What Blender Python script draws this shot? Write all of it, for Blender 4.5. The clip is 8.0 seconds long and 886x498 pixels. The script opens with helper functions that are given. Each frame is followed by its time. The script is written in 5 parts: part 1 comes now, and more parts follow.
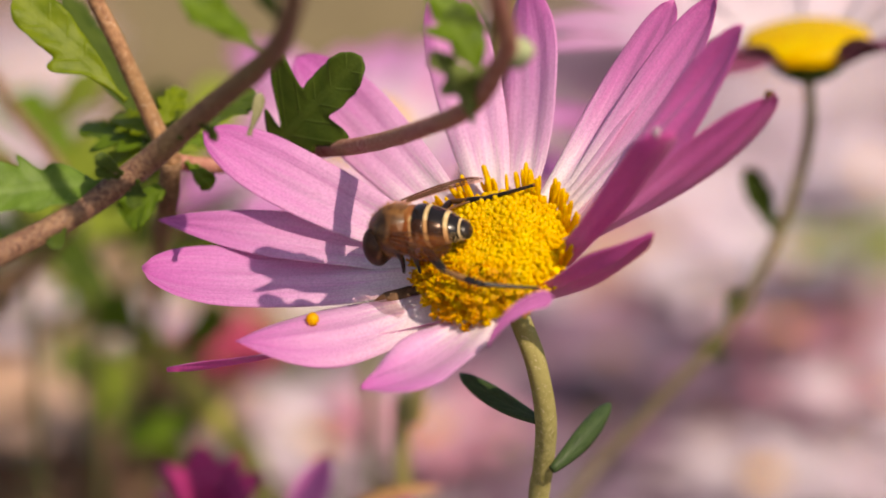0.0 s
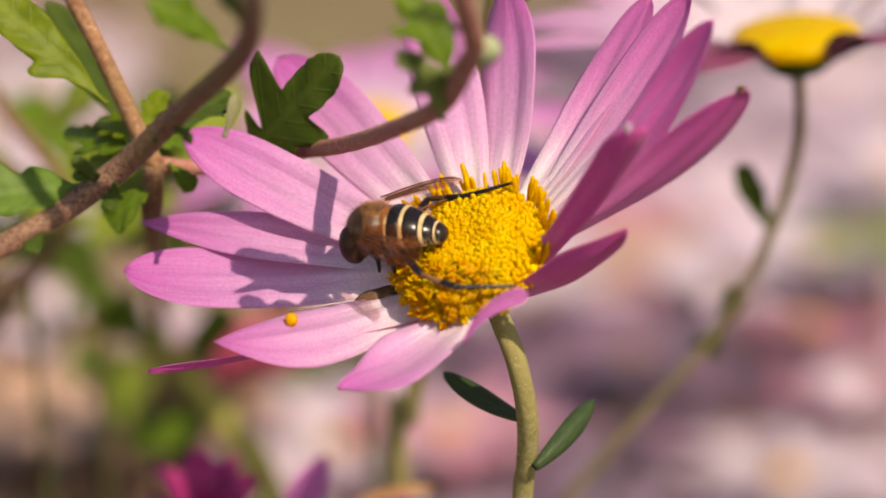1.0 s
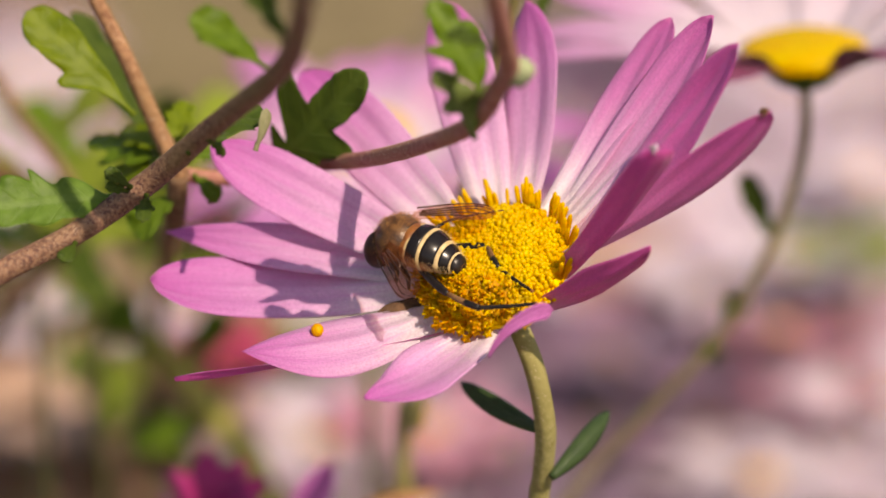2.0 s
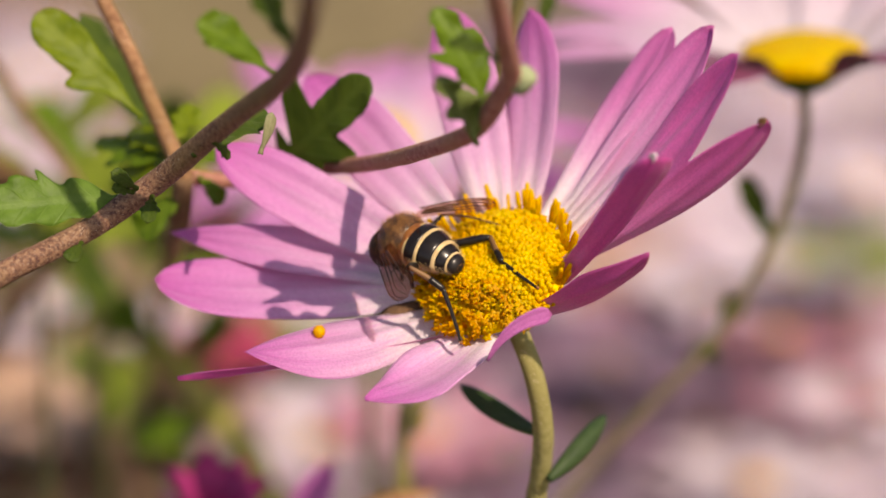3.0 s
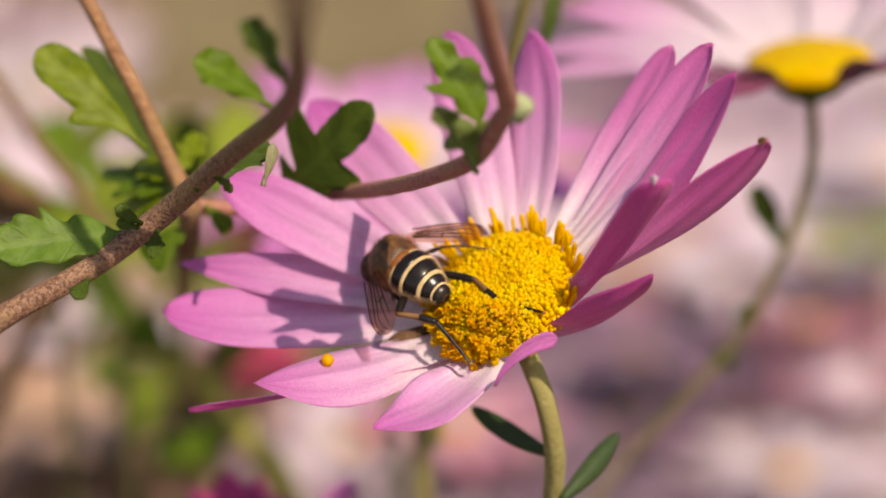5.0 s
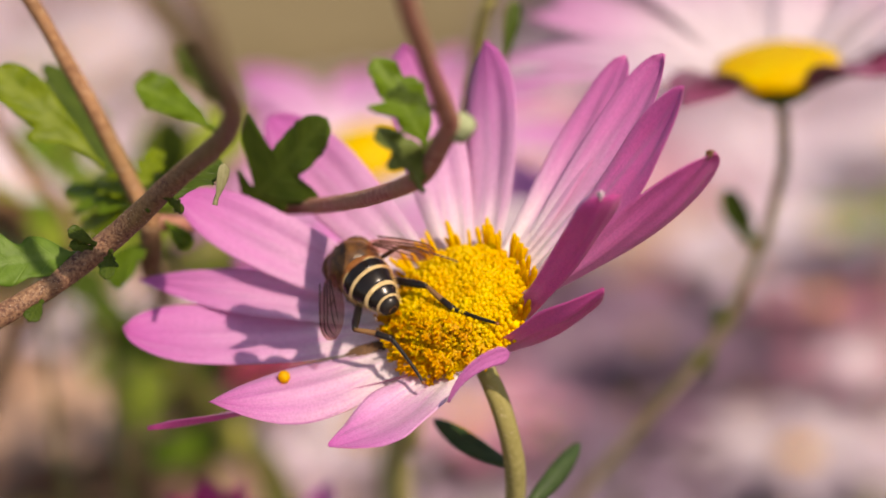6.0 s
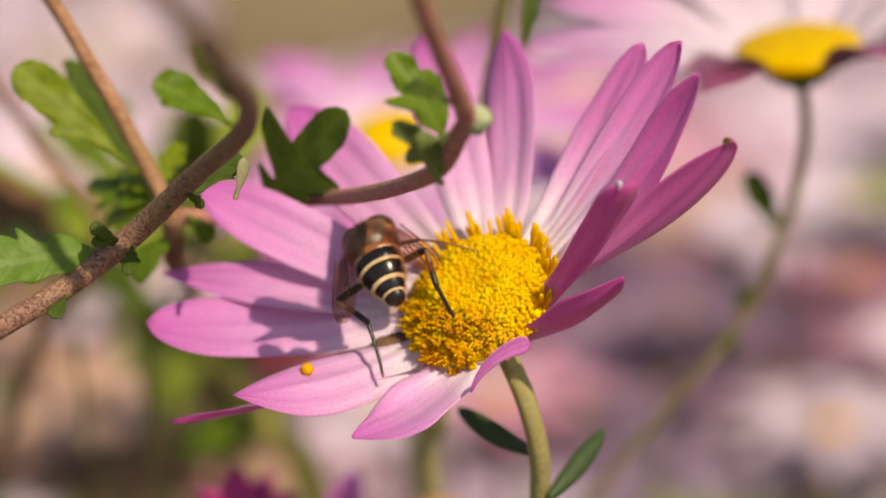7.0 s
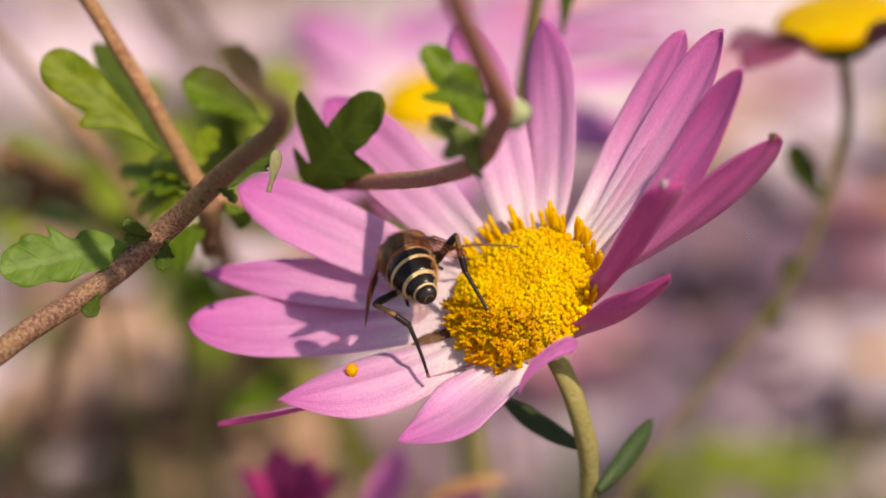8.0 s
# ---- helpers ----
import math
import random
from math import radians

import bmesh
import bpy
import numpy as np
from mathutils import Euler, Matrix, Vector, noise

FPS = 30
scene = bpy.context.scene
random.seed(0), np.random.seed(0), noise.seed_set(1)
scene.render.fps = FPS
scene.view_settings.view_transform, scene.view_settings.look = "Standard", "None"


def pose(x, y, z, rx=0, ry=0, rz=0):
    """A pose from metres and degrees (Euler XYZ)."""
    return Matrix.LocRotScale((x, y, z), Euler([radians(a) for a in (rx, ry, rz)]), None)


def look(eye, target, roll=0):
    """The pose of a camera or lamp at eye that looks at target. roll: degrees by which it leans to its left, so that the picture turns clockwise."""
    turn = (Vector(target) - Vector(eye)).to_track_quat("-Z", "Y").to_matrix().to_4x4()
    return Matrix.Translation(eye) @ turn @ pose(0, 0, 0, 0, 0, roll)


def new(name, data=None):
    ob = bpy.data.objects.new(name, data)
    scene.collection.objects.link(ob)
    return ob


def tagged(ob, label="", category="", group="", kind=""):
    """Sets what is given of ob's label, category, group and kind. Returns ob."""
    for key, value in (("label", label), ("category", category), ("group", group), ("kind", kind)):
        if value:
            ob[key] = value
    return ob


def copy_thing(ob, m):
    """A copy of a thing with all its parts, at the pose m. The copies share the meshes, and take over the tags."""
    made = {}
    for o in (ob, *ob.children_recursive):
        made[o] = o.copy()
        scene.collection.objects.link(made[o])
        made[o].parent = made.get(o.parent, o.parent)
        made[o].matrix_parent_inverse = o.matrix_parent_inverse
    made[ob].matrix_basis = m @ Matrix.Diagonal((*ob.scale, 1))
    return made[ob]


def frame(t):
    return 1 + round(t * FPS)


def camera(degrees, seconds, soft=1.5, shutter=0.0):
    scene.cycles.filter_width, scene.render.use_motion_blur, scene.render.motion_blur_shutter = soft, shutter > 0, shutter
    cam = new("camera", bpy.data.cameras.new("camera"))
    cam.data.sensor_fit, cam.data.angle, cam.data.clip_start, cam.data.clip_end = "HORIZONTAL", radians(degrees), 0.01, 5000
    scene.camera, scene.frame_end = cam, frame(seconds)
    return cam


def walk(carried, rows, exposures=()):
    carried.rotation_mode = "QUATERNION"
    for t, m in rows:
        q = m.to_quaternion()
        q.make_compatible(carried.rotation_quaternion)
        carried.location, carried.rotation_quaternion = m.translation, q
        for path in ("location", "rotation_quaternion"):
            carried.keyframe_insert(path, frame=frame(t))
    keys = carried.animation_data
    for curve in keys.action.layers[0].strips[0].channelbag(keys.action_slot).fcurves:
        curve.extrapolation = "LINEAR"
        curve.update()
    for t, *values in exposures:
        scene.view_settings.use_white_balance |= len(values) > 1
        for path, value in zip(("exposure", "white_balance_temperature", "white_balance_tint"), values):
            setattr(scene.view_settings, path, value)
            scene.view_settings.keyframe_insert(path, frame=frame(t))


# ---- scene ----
cam = camera(17.0, 8.0, soft=1.7)
cam.data.dof.use_dof = True
cam.data.dof.focus_distance = 0.308
cam.data.dof.aperture_fstop = 12.2
walk(cam, [
    (0, pose(-0.00665, -0.28587, 0.55349, 70.230, -0.028, -0.261)),
    (0.5, pose(-0.00497, -0.28577, 0.55230, 70.237, -0.053, 0.001)),
    (1, pose(0.00109, -0.28652, 0.55327, 70.284, 0.954, 0.488)),
    (1.5, pose(-0.00966, -0.29184, 0.55715, 70.119, -0.593, -0.175)),
    (1.7, pose(-0.00714, -0.29155, 0.55665, 70.180, -0.083, -0.290)),
    (2.8, pose(-0.00691, -0.29389, 0.56098, 69.973, -0.565, 0.002)),
    (3, pose(-0.00703, -0.29530, 0.55895, 70.189, -0.738, -0.005)),
    (3.5, pose(-0.00470, -0.29575, 0.56137, 69.999, 0.000, 0.000)),
    (4, pose(-0.00286, -0.29631, 0.56323, 69.972, 0.401, 0.015)),
    (4.5, pose(-0.00426, -0.29704, 0.56368, 69.877, 0.175, 0.145)),
    (4.7, pose(-0.00464, -0.29561, 0.56382, 69.828, 0.461, 0.113)),
    (6, pose(0.00714, -0.29223, 0.56887, 69.040, 2.269, 0.789)),
    (6.5, pose(0.00580, -0.29053, 0.57220, 68.804, 2.059, 0.824)),
    (7, pose(0.00914, -0.29241, 0.57116, 68.481, 3.374, 1.157)),
    (7.5, pose(0.01823, -0.28656, 0.57388, 67.811, 5.719, 1.839)),
    (8, pose(0.00814, -0.28466, 0.58014, 66.379, 4.838, 1.149)),
], [(0, 0.20, 8400, 18), (8, 0.18, 8400, 18)])

# ---- daylight ----
SUN = Vector((0.38, -0.535, 0.755)).normalized()
world = bpy.data.worlds.new("sky")
scene.world = world
world.use_nodes = True
sky = world.node_tree.nodes.new("ShaderNodeTexSky")
sky.sky_type, sky.sun_disc = "NISHITA", False
sky.sun_elevation = math.asin(SUN.z)
sky.sun_rotation = math.atan2(SUN.x, SUN.y)
background = world.node_tree.nodes["Background"]
background.inputs["Strength"].default_value = 0.135
world.node_tree.links.new(sky.outputs[0], background.inputs["Color"])
sun = new("sun", bpy.data.lights.new("sun", "SUN"))
sun.data.energy, sun.data.angle, sun.data.color = 4.3, radians(0.53), (1.0, 0.95, 0.87)
sun.matrix_world = look(SUN, (0, 0, 0))

CENTRE = Vector((0.0, 0.0, 0.45))     # middle of the flower's disc
AXIS = Vector((-0.336, -0.442, 0.831)).normalized()


def mm(p):
    """A place in metres from millimetres about the flower's middle."""
    return CENTRE + Vector(p) * 0.001


# ---- materials ----
def material(name, rough=0.5, spec=0.4):
    m = bpy.data.materials.new(name)
    m.use_nodes = True
    b = m.node_tree.nodes["Principled BSDF"]
    b.inputs["Roughness"].default_value = rough
    b.inputs["Specular IOR Level"].default_value = spec
    return m, m.node_tree.nodes, m.node_tree.links, b


def ramp(nodes, stops):
    r = nodes.new("ShaderNodeValToRGB")
    e = r.color_ramp.elements
    while len(e) < len(stops):
        e.new(0.5)
    for k, (at, colour) in zip(e, stops):
        k.position, k.color = at, (*colour, 1)
    return r


def noise_tex(nodes, links, scale, detail=4, coord="Object", stretch=None):
    c = nodes.new("ShaderNodeTexCoord")
    t = nodes.new("ShaderNodeTexNoise")
    t.inputs["Scale"].default_value, t.inputs["Detail"].default_value = scale, detail
    if stretch:
        mp = nodes.new("ShaderNodeMapping")
        mp.inputs["Scale"].default_value = stretch
        links.new(c.outputs[coord], mp.inputs[0])
        links.new(mp.outputs[0], t.inputs["Vector"])
    else:
        links.new(c.outputs[coord], t.inputs["Vector"])
    return t


def bumped(nodes, links, shader, height, strength, distance):
    b = nodes.new("ShaderNodeBump")
    b.inputs["Strength"].default_value, b.inputs["Distance"].default_value = strength, distance
    links.new(height, b.inputs["Height"])
    links.new(b.outputs[0], shader.inputs["Normal"])
    return b


def mixed(nodes, links, fac, a, b, blend="MIX"):
    m = nodes.new("ShaderNodeMix")
    m.data_type, m.blend_type = "RGBA", blend
    for socket, v in ((m.inputs[0], fac), (m.inputs[6], a), (m.inputs[7], b)):
        if isinstance(v, (int, float)):
            socket.default_value = v
        elif isinstance(v, tuple):
            socket.default_value = (*v, 1)
        else:
            links.new(v, socket)
    return m.outputs[2]


def see_through(m, nodes, links, shader, colour, share):
    """Lets light pass diffusely through a thin leaf or petal."""
    t = nodes.new("ShaderNodeBsdfTranslucent")
    x = nodes.new("ShaderNodeMixShader")
    x.inputs[0].default_value = share
    if isinstance(colour, tuple):
        t.inputs[0].default_value = (*colour, 1)
    else:
        links.new(colour, t.inputs[0])
    links.new(shader.outputs[0], x.inputs[1])
    links.new(t.outputs[0], x.inputs[2])
    links.new(x.outputs[0], nodes["Material Output"].inputs["Surface"])


def petal_material(name, stops, share=0.35, streak=0.35):
    m, nodes, links, b = material(name, 0.45, 0.42)
    c = nodes.new("ShaderNodeTexCoord")
    sep = nodes.new("ShaderNodeSeparateXYZ")
    links.new(c.outputs["UV"], sep.inputs[0])
    # the colour runs out from the pale claw along uneven veins
    veins = noise_tex(nodes, links, 1.0, 3, "UV", (2.5, 16.0, 1.0))
    wob = nodes.new("ShaderNodeMath")
    wob.operation, wob.use_clamp = "MULTIPLY_ADD", True
    links.new(veins.outputs["Fac"], wob.inputs[0])
    wob.inputs[1].default_value = streak
    sub = nodes.new("ShaderNodeMath")
    sub.operation = "SUBTRACT"
    links.new(sep.outputs[0], sub.inputs[0])
    sub.inputs[1].default_value = streak * 0.5
    links.new(sub.outputs[0], wob.inputs[2])
    r = ramp(nodes, stops)
    links.new(wob.outputs[0], r.inputs[0])
    fine = noise_tex(nodes, links, 1.0, 5, "UV", (9.0, 60.0, 1.0))
    fr = ramp(nodes, [(0.3, (0.84, 0.78, 0.84)), (0.65, (1, 1, 1))])
    links.new(fine.outputs["Fac"], fr.inputs[0])
    colour = mixed(nodes, links, 0.6, r.outputs[0], fr.outputs[0], "MULTIPLY")
    speck = noise_tex(nodes, links, 4200, 3)
    sr = ramp(nodes, [(0.35, (0.80, 0.74, 0.80)), (0.6, (1, 1, 1))])
    links.new(speck.outputs["Fac"], sr.inputs[0])
    colour = mixed(nodes, links, 0.7, colour, sr.outputs[0], "MULTIPLY")
    info = nodes.new("ShaderNodeObjectInfo")
    hue = nodes.new("ShaderNodeHueSaturation")
    mr = nodes.new("ShaderNodeMapRange")
    mr.inputs[3].default_value, mr.inputs[4].default_value = 0.97, 1.12
    links.new(info.outputs["Random"], mr.inputs[0])
    links.new(mr.outputs[0], hue.inputs["Value"])
    links.new(colour, hue.inputs["Color"])
    links.new(hue.outputs[0], b.inputs["Base Color"])
    ridge = noise_tex(nodes, links, 1.0, 4, "UV", (3.0, 34.0, 1.0))
    grain = noise_tex(nodes, links, 5200, 2)
    both = nodes.new("ShaderNodeMath")
    both.operation = "MULTIPLY_ADD"
    links.new(grain.outputs["Fac"], both.inputs[0])
    both.inputs[1].default_value = 0.34
    links.new(ridge.outputs["Fac"], both.inputs[2])
    bumped(nodes, links, b, both.outputs[0], 0.5, 0.00028)
    b.inputs["Sheen Weight"].default_value = 0.15
    see_through(m, nodes, links, b, hue.outputs[0], share)
    return m


PINK = petal_material("pink_petal", [(0.0, (0.87, 0.84, 0.83)), (0.16, (0.86, 0.78, 0.83)), (0.34, (0.77, 0.475, 0.72)), (0.70, (0.69, 0.28, 0.61)), (1.0, (0.59, 0.13, 0.48))], streak=0.5)
PINK_BACK = petal_material("pink_petal_back", [(0.0, (0.82, 0.40, 0.66)), (0.3, (0.78, 0.15, 0.50)), (1.0, (0.70, 0.09, 0.41))], 0.40, 0.2)
PINK_DEEP = petal_material("deep_pink_petal", [(0.0, (0.87, 0.83, 0.83)), (0.17, (0.86, 0.78, 0.83)), (0.37, (0.80, 0.45, 0.71)), (0.65, (0.76, 0.26, 0.59)), (1.0, (0.70, 0.16, 0.50))], 0.36, 0.5)
PINK_SIDE = petal_material("pink_petal_side", [(0.0, (0.86, 0.66, 0.79)), (0.25, (0.84, 0.30, 0.63)), (0.6, (0.80, 0.17, 0.53)), (1.0, (0.74, 0.11, 0.46))], 0.28, 0.25)
PINK_EDGE = petal_material("pink_petal_edge", [(0.0, (0.60, 0.16, 0.48)), (0.5, (0.60, 0.17, 0.49)), (1.0, (0.58, 0.15, 0.46))], 0.3, 0.2)
# maroon reverse of the pale petals, with its shade painted into the colour
PALE_SHADED_BACK = petal_material("pale_petal_shaded_back", [(0.0, (0.20, 0.035, 0.09)), (0.5, (0.16, 0.018, 0.06)), (1.0, (0.22, 0.04, 0.11))], 0.08, 0.2)
PALE = petal_material("pale_petal", [(0.0, (0.82, 0.78, 0.81)), (0.35, (0.78, 0.66, 0.76)), (0.6, (0.72, 0.42, 0.65)), (1.0, (0.64, 0.24, 0.53))])
MAGENTA = petal_material("magenta_petal", [(0.0, (0.6, 0.12, 0.32)), (0.5, (0.5, 0.03, 0.2)), (1.0, (0.45, 0.02, 0.17))])


def plain_material(name, a, b2, scale, rough=0.6, spec=0.3, bump=0.3, depth=0.0003, share=0.0, coord="Object"):
    """Two tones mottled at two scales, with fine relief."""
    m, nodes, links, b = material(name, rough, spec)
    big = noise_tex(nodes, links, scale, 3, coord)
    small = noise_tex(nodes, links, scale * 6, 5, coord)
    r = ramp(nodes, [(0.32, a), (0.68, b2)])
    links.new(big.outputs["Fac"], r.inputs[0])
    r2 = ramp(nodes, [(0.3, (0.65, 0.65, 0.65)), (0.7, (1.1, 1.1, 1.1))])
    links.new(small.outputs["Fac"], r2.inputs[0])
    colour = mixed(nodes, links, 0.75, r.outputs[0], r2.outputs[0], "MULTIPLY")
    links.new(colour, b.inputs["Base Color"])
    bumped(nodes, links, b, small.outputs["Fac"], bump, depth)
    if share:
        see_through(m, nodes, links, b, colour, share)
    return m


def leaf_material(name, dark, light, vein, share=0.3):
    m, nodes, links, b = material(name, 0.48, 0.22)
    c = nodes.new("ShaderNodeTexCoord")
    sep = nodes.new("ShaderNodeSeparateXYZ")
    links.new(c.outputs["UV"], sep.inputs[0])
    mot = noise_tex(nodes, links, 1.0, 5, "UV", (7.0, 5.0, 1.0))
    r = ramp(nodes, [(0.3, dark), (0.7, light)])
    links.new(mot.outputs["Fac"], r.inputs[0])
    # midrib and slanting side veins
    away = nodes.new("ShaderNodeMath")
    away.operation = "ABSOLUTE"
    shift = nodes.new("ShaderNodeMath")
    shift.operation = "SUBTRACT"
    links.new(sep.outputs[1], shift.inputs[0])
    shift.inputs[1].default_value = 0.5
    links.new(shift.outputs[0], away.inputs[0])
    slant = nodes.new("ShaderNodeMath")
    slant.operation = "MULTIPLY_ADD"
    links.new(away.outputs[0], slant.inputs[0])
    slant.inputs[1].default_value = -0.8
    links.new(sep.outputs[0], slant.inputs[2])
    wave = nodes.new("ShaderNodeMath")
    wave.operation = "PINGPONG"
    links.new(slant.outputs[0], wave.inputs[0])
    wave.inputs[1].default_value = 0.085
    side = nodes.new("ShaderNodeMapRange")
    side.inputs[1].default_value, side.inputs[2].default_value = 0.014, 0.0
    links.new(wave.outputs[0], side.inputs[0])
    rib = nodes.new("ShaderNodeMapRange")
    rib.inputs[1].default_value, rib.inputs[2].default_value = 0.045, 0.015
    links.new(away.outputs[0], rib.inputs[0])
    both = nodes.new("ShaderNodeMath")
    both.operation = "MAXIMUM"
    links.new(side.outputs[0], both.inputs[0])
    links.new(rib.outputs[0], both.inputs[1])
    soft = nodes.new("ShaderNodeMath")
    soft.operation = "MULTIPLY"
    links.new(both.outputs[0], soft.inputs[0])
    soft.inputs[1].default_value = 0.22
    colour = mixed(nodes, links, soft.outputs[0], r.outputs[0], vein)
    links.new(colour, b.inputs["Base Color"])
    fine = noise_tex(nodes, links, 2600, 3)
    h = nodes.new("ShaderNodeMath")
    h.operation = "SUBTRACT"
    links.new(fine.outputs["Fac"], h.inputs[0])
    links.new(both.outputs[0], h.inputs[1])
    bumped(nodes, links, b, h.outputs[0], 0.45, 0.00014)
    see_through(m, nodes, links, b, colour, share)
    return m


def stem_material(name, a, b2, c2, scale, coarse):
    """A fine-grained bark of colours a to b2, with longer patches of c2."""
    m, nodes, links, b = material(name, 0.7, 0.2)
    t = noise_tex(nodes, links, scale, 4)
    r = ramp(nodes, [(0.33, a), (0.68, b2)])
    links.new(t.outputs["Fac"], r.inputs[0])
    t2 = noise_tex(nodes, links, coarse, 3)
    r2 = ramp(nodes, [(0.42, (0, 0, 0)), (0.62, (1, 1, 1))])
    links.new(t2.outputs["Fac"], r2.inputs[0])
    soft = nodes.new("ShaderNodeMath")
    soft.operation = "MULTIPLY"
    links.new(r2.outputs[0], soft.inputs[0])
    soft.inputs[1].default_value = 0.7
    colour = mixed(nodes, links, soft.outputs[0], r.outputs[0], c2)
    speck = noise_tex(nodes, links, scale * 2.2, 2)
    sr = ramp(nodes, [(0.60, (0, 0, 0)), (0.72, (1, 1, 1))])
    links.new(speck.outputs["Fac"], sr.inputs[0])
    hair = nodes.new("ShaderNodeMath")
    hair.operation = "MULTIPLY"
    links.new(sr.outputs[0], hair.inputs[0])
    hair.inputs[1].default_value = 0.38
    links.new(mixed(nodes, links, hair.outputs[0], colour, (0.60, 0.50, 0.38)), b.inputs["Base Color"])
    bumped(nodes, links, b, t.outputs["Fac"], 0.5, 0.0002)
    return m


LEAF = leaf_material("green_leaf", (0.068, 0.130, 0.005), (0.12, 0.205, 0.012), (0.20, 0.30, 0.05))
LEAF_PALE = leaf_material("fresh_leaf", (0.105, 0.165, 0.004), (0.185, 0.25, 0.008), (0.26, 0.33, 0.04), 0.38)
LEAF_CREAM = leaf_material("creamy_leaf", (0.24, 0.24, 0.12), (0.32, 0.31, 0.17), (0.38, 0.37, 0.23), 0.3)
LEAF_MID = leaf_material("mid_green_leaf", (0.075, 0.150, 0.016), (0.125, 0.225, 0.032), (0.20, 0.31, 0.08))
LEAF_GREY = leaf_material("grey_green_leaf", (0.10, 0.145, 0.03), (0.165, 0.215, 0.06), (0.30, 0.34, 0.16), 0.3)
LEAF_DEEP = leaf_material("deep_leaf", (0.038, 0.070, 0.007), (0.065, 0.105, 0.012), (0.11, 0.16, 0.03))
LEAF_BROWN = leaf_material("withered_leaf", (0.10, 0.05, 0.025), (0.22, 0.12, 0.05), (0.28, 0.17, 0.09))
LEAF_TAN = leaf_material("dry_tan_leaf", (0.36, 0.21, 0.12), (0.52, 0.34, 0.21), (0.58, 0.42, 0.28), 0.3)
LEAF_LIME = leaf_material("sunlit_leaf", (0.19, 0.26, 0.022), (0.29, 0.37, 0.045), (0.40, 0.46, 0.13), 0.4)
# shade of the gaps between plants, put into a dark brown leaf colour
LEAF_SHADE = leaf_material("shaded_leaf", (0.035, 0.028, 0.022), (0.075, 0.055, 0.045), (0.10, 0.08, 0.06), 0.1)
BRACT = leaf_material("narrow_leaf", (0.026, 0.052, 0.018), (0.045, 0.08, 0.028), (0.075, 0.11, 0.05), 0.1)
STEM_BROWN = stem_material("purple_brown_stem", (0.085, 0.036, 0.030), (0.29, 0.165, 0.10), (0.19, 0.135, 0.055), 2600, 70)
STEM_RED = stem_material("reddish_stem", (0.25, 0.08, 0.070), (0.43, 0.20, 0.165), (0.33, 0.165, 0.10), 1500, 110)
STEM_TAN = stem_material("tan_stem", (0.18, 0.085, 0.045), (0.36, 0.195, 0.10), (0.26, 0.16, 0.07), 1300, 90)
STEM_GREEN = stem_material("olive_stem", (0.20, 0.18, 0.06), (0.32, 0.29, 0.12), (0.25, 0.22, 0.08), 1400, 120)
STEM_SHOOT = plain_material("green_shoot", (0.30, 0.29, 0.05), (0.40, 0.38, 0.09), 90, 0.6)
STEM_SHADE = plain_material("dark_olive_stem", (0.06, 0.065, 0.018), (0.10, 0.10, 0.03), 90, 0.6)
STEM_DRY = plain_material("straw_olive_stem", (0.22, 0.18, 0.095), (0.30, 0.245, 0.13), 90, 0.6)
STEM_FAR = plain_material("pale_green_stem", (0.24, 0.26, 0.10), (0.33, 0.33, 0.16), 90, 0.6)
YELLOW = plain_material("yellow_floret", (0.97, 0.63, 0.005), (1.0, 0.80, 0.016), 500, 0.5, 0.3, 0.3, 0.0001, 0.55)
AMBER = plain_material("amber_floret", (0.88, 0.42, 0.004), (0.97, 0.62, 0.010), 600, 0.55, 0.3, 0.4, 0.0001, 0.50)
DISC = plain_material("disc_ground", (0.92, 0.56, 0.004), (0.97, 0.68, 0.008), 700, 0.7, 0.2)
DRY = plain_material("dry_leaf", (0.12, 0.055, 0.025), (0.26, 0.14, 0.06), 260, 0.75, 0.2)
DRYP0 = plain_material("withered_brown_petal", (0.26, 0.12, 0.05), (0.44, 0.25, 0.12), 260, 0.7)
TIP_WHITE = plain_material("whitish_tip", (0.70, 0.55, 0.64), (0.82, 0.74, 0.78), 600, 0.6)
ROTTEN = plain_material("rotten_bract", (0.07, 0.035, 0.02), (0.18, 0.10, 0.055), 500, 0.8, 0.2)
DOWN = plain_material("pale_down", (0.55, 0.47, 0.36), (0.72, 0.64, 0.52), 300, 0.6, 0.3, 0.1, 0.0001, 0.3)
BUD = plain_material("woolly_bud", (0.28, 0.33, 0.18), (0.40, 0.44, 0.27), 300, 0.8, 0.1, 0.5)


# ---- mesh tools ----
def mesh_object(name, verts, faces, mat, parent=None, label="", uvs=None, smooth=True):
    me = bpy.data.meshes.new(name)
    me.from_pydata([tuple(v) for v in verts], [], faces)
    if uvs is not None:
        layer = me.uv_layers.new(name="UVMap")
        flat = np.array([uvs[lo.vertex_index] for lo in me.loops], dtype=np.float32).ravel()
        layer.data.foreach_set("uv", flat)
    me.polygons.foreach_set("use_smooth", [smooth] * len(me.polygons))
    me.materials.append(mat)
    back = {"pink_petal": PINK_BACK, "pale_petal": PALE_SHADED_BACK}.get(mat.name)
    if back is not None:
        # petals are deeper in colour on their outer side, the pale ones also by painted shade
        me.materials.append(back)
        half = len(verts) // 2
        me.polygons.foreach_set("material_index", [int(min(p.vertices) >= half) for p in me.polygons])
    me.update()
    ob = new(name, me)
    if parent is not None:
        ob.parent = parent
    if label:
        tagged(ob, label)
    return ob


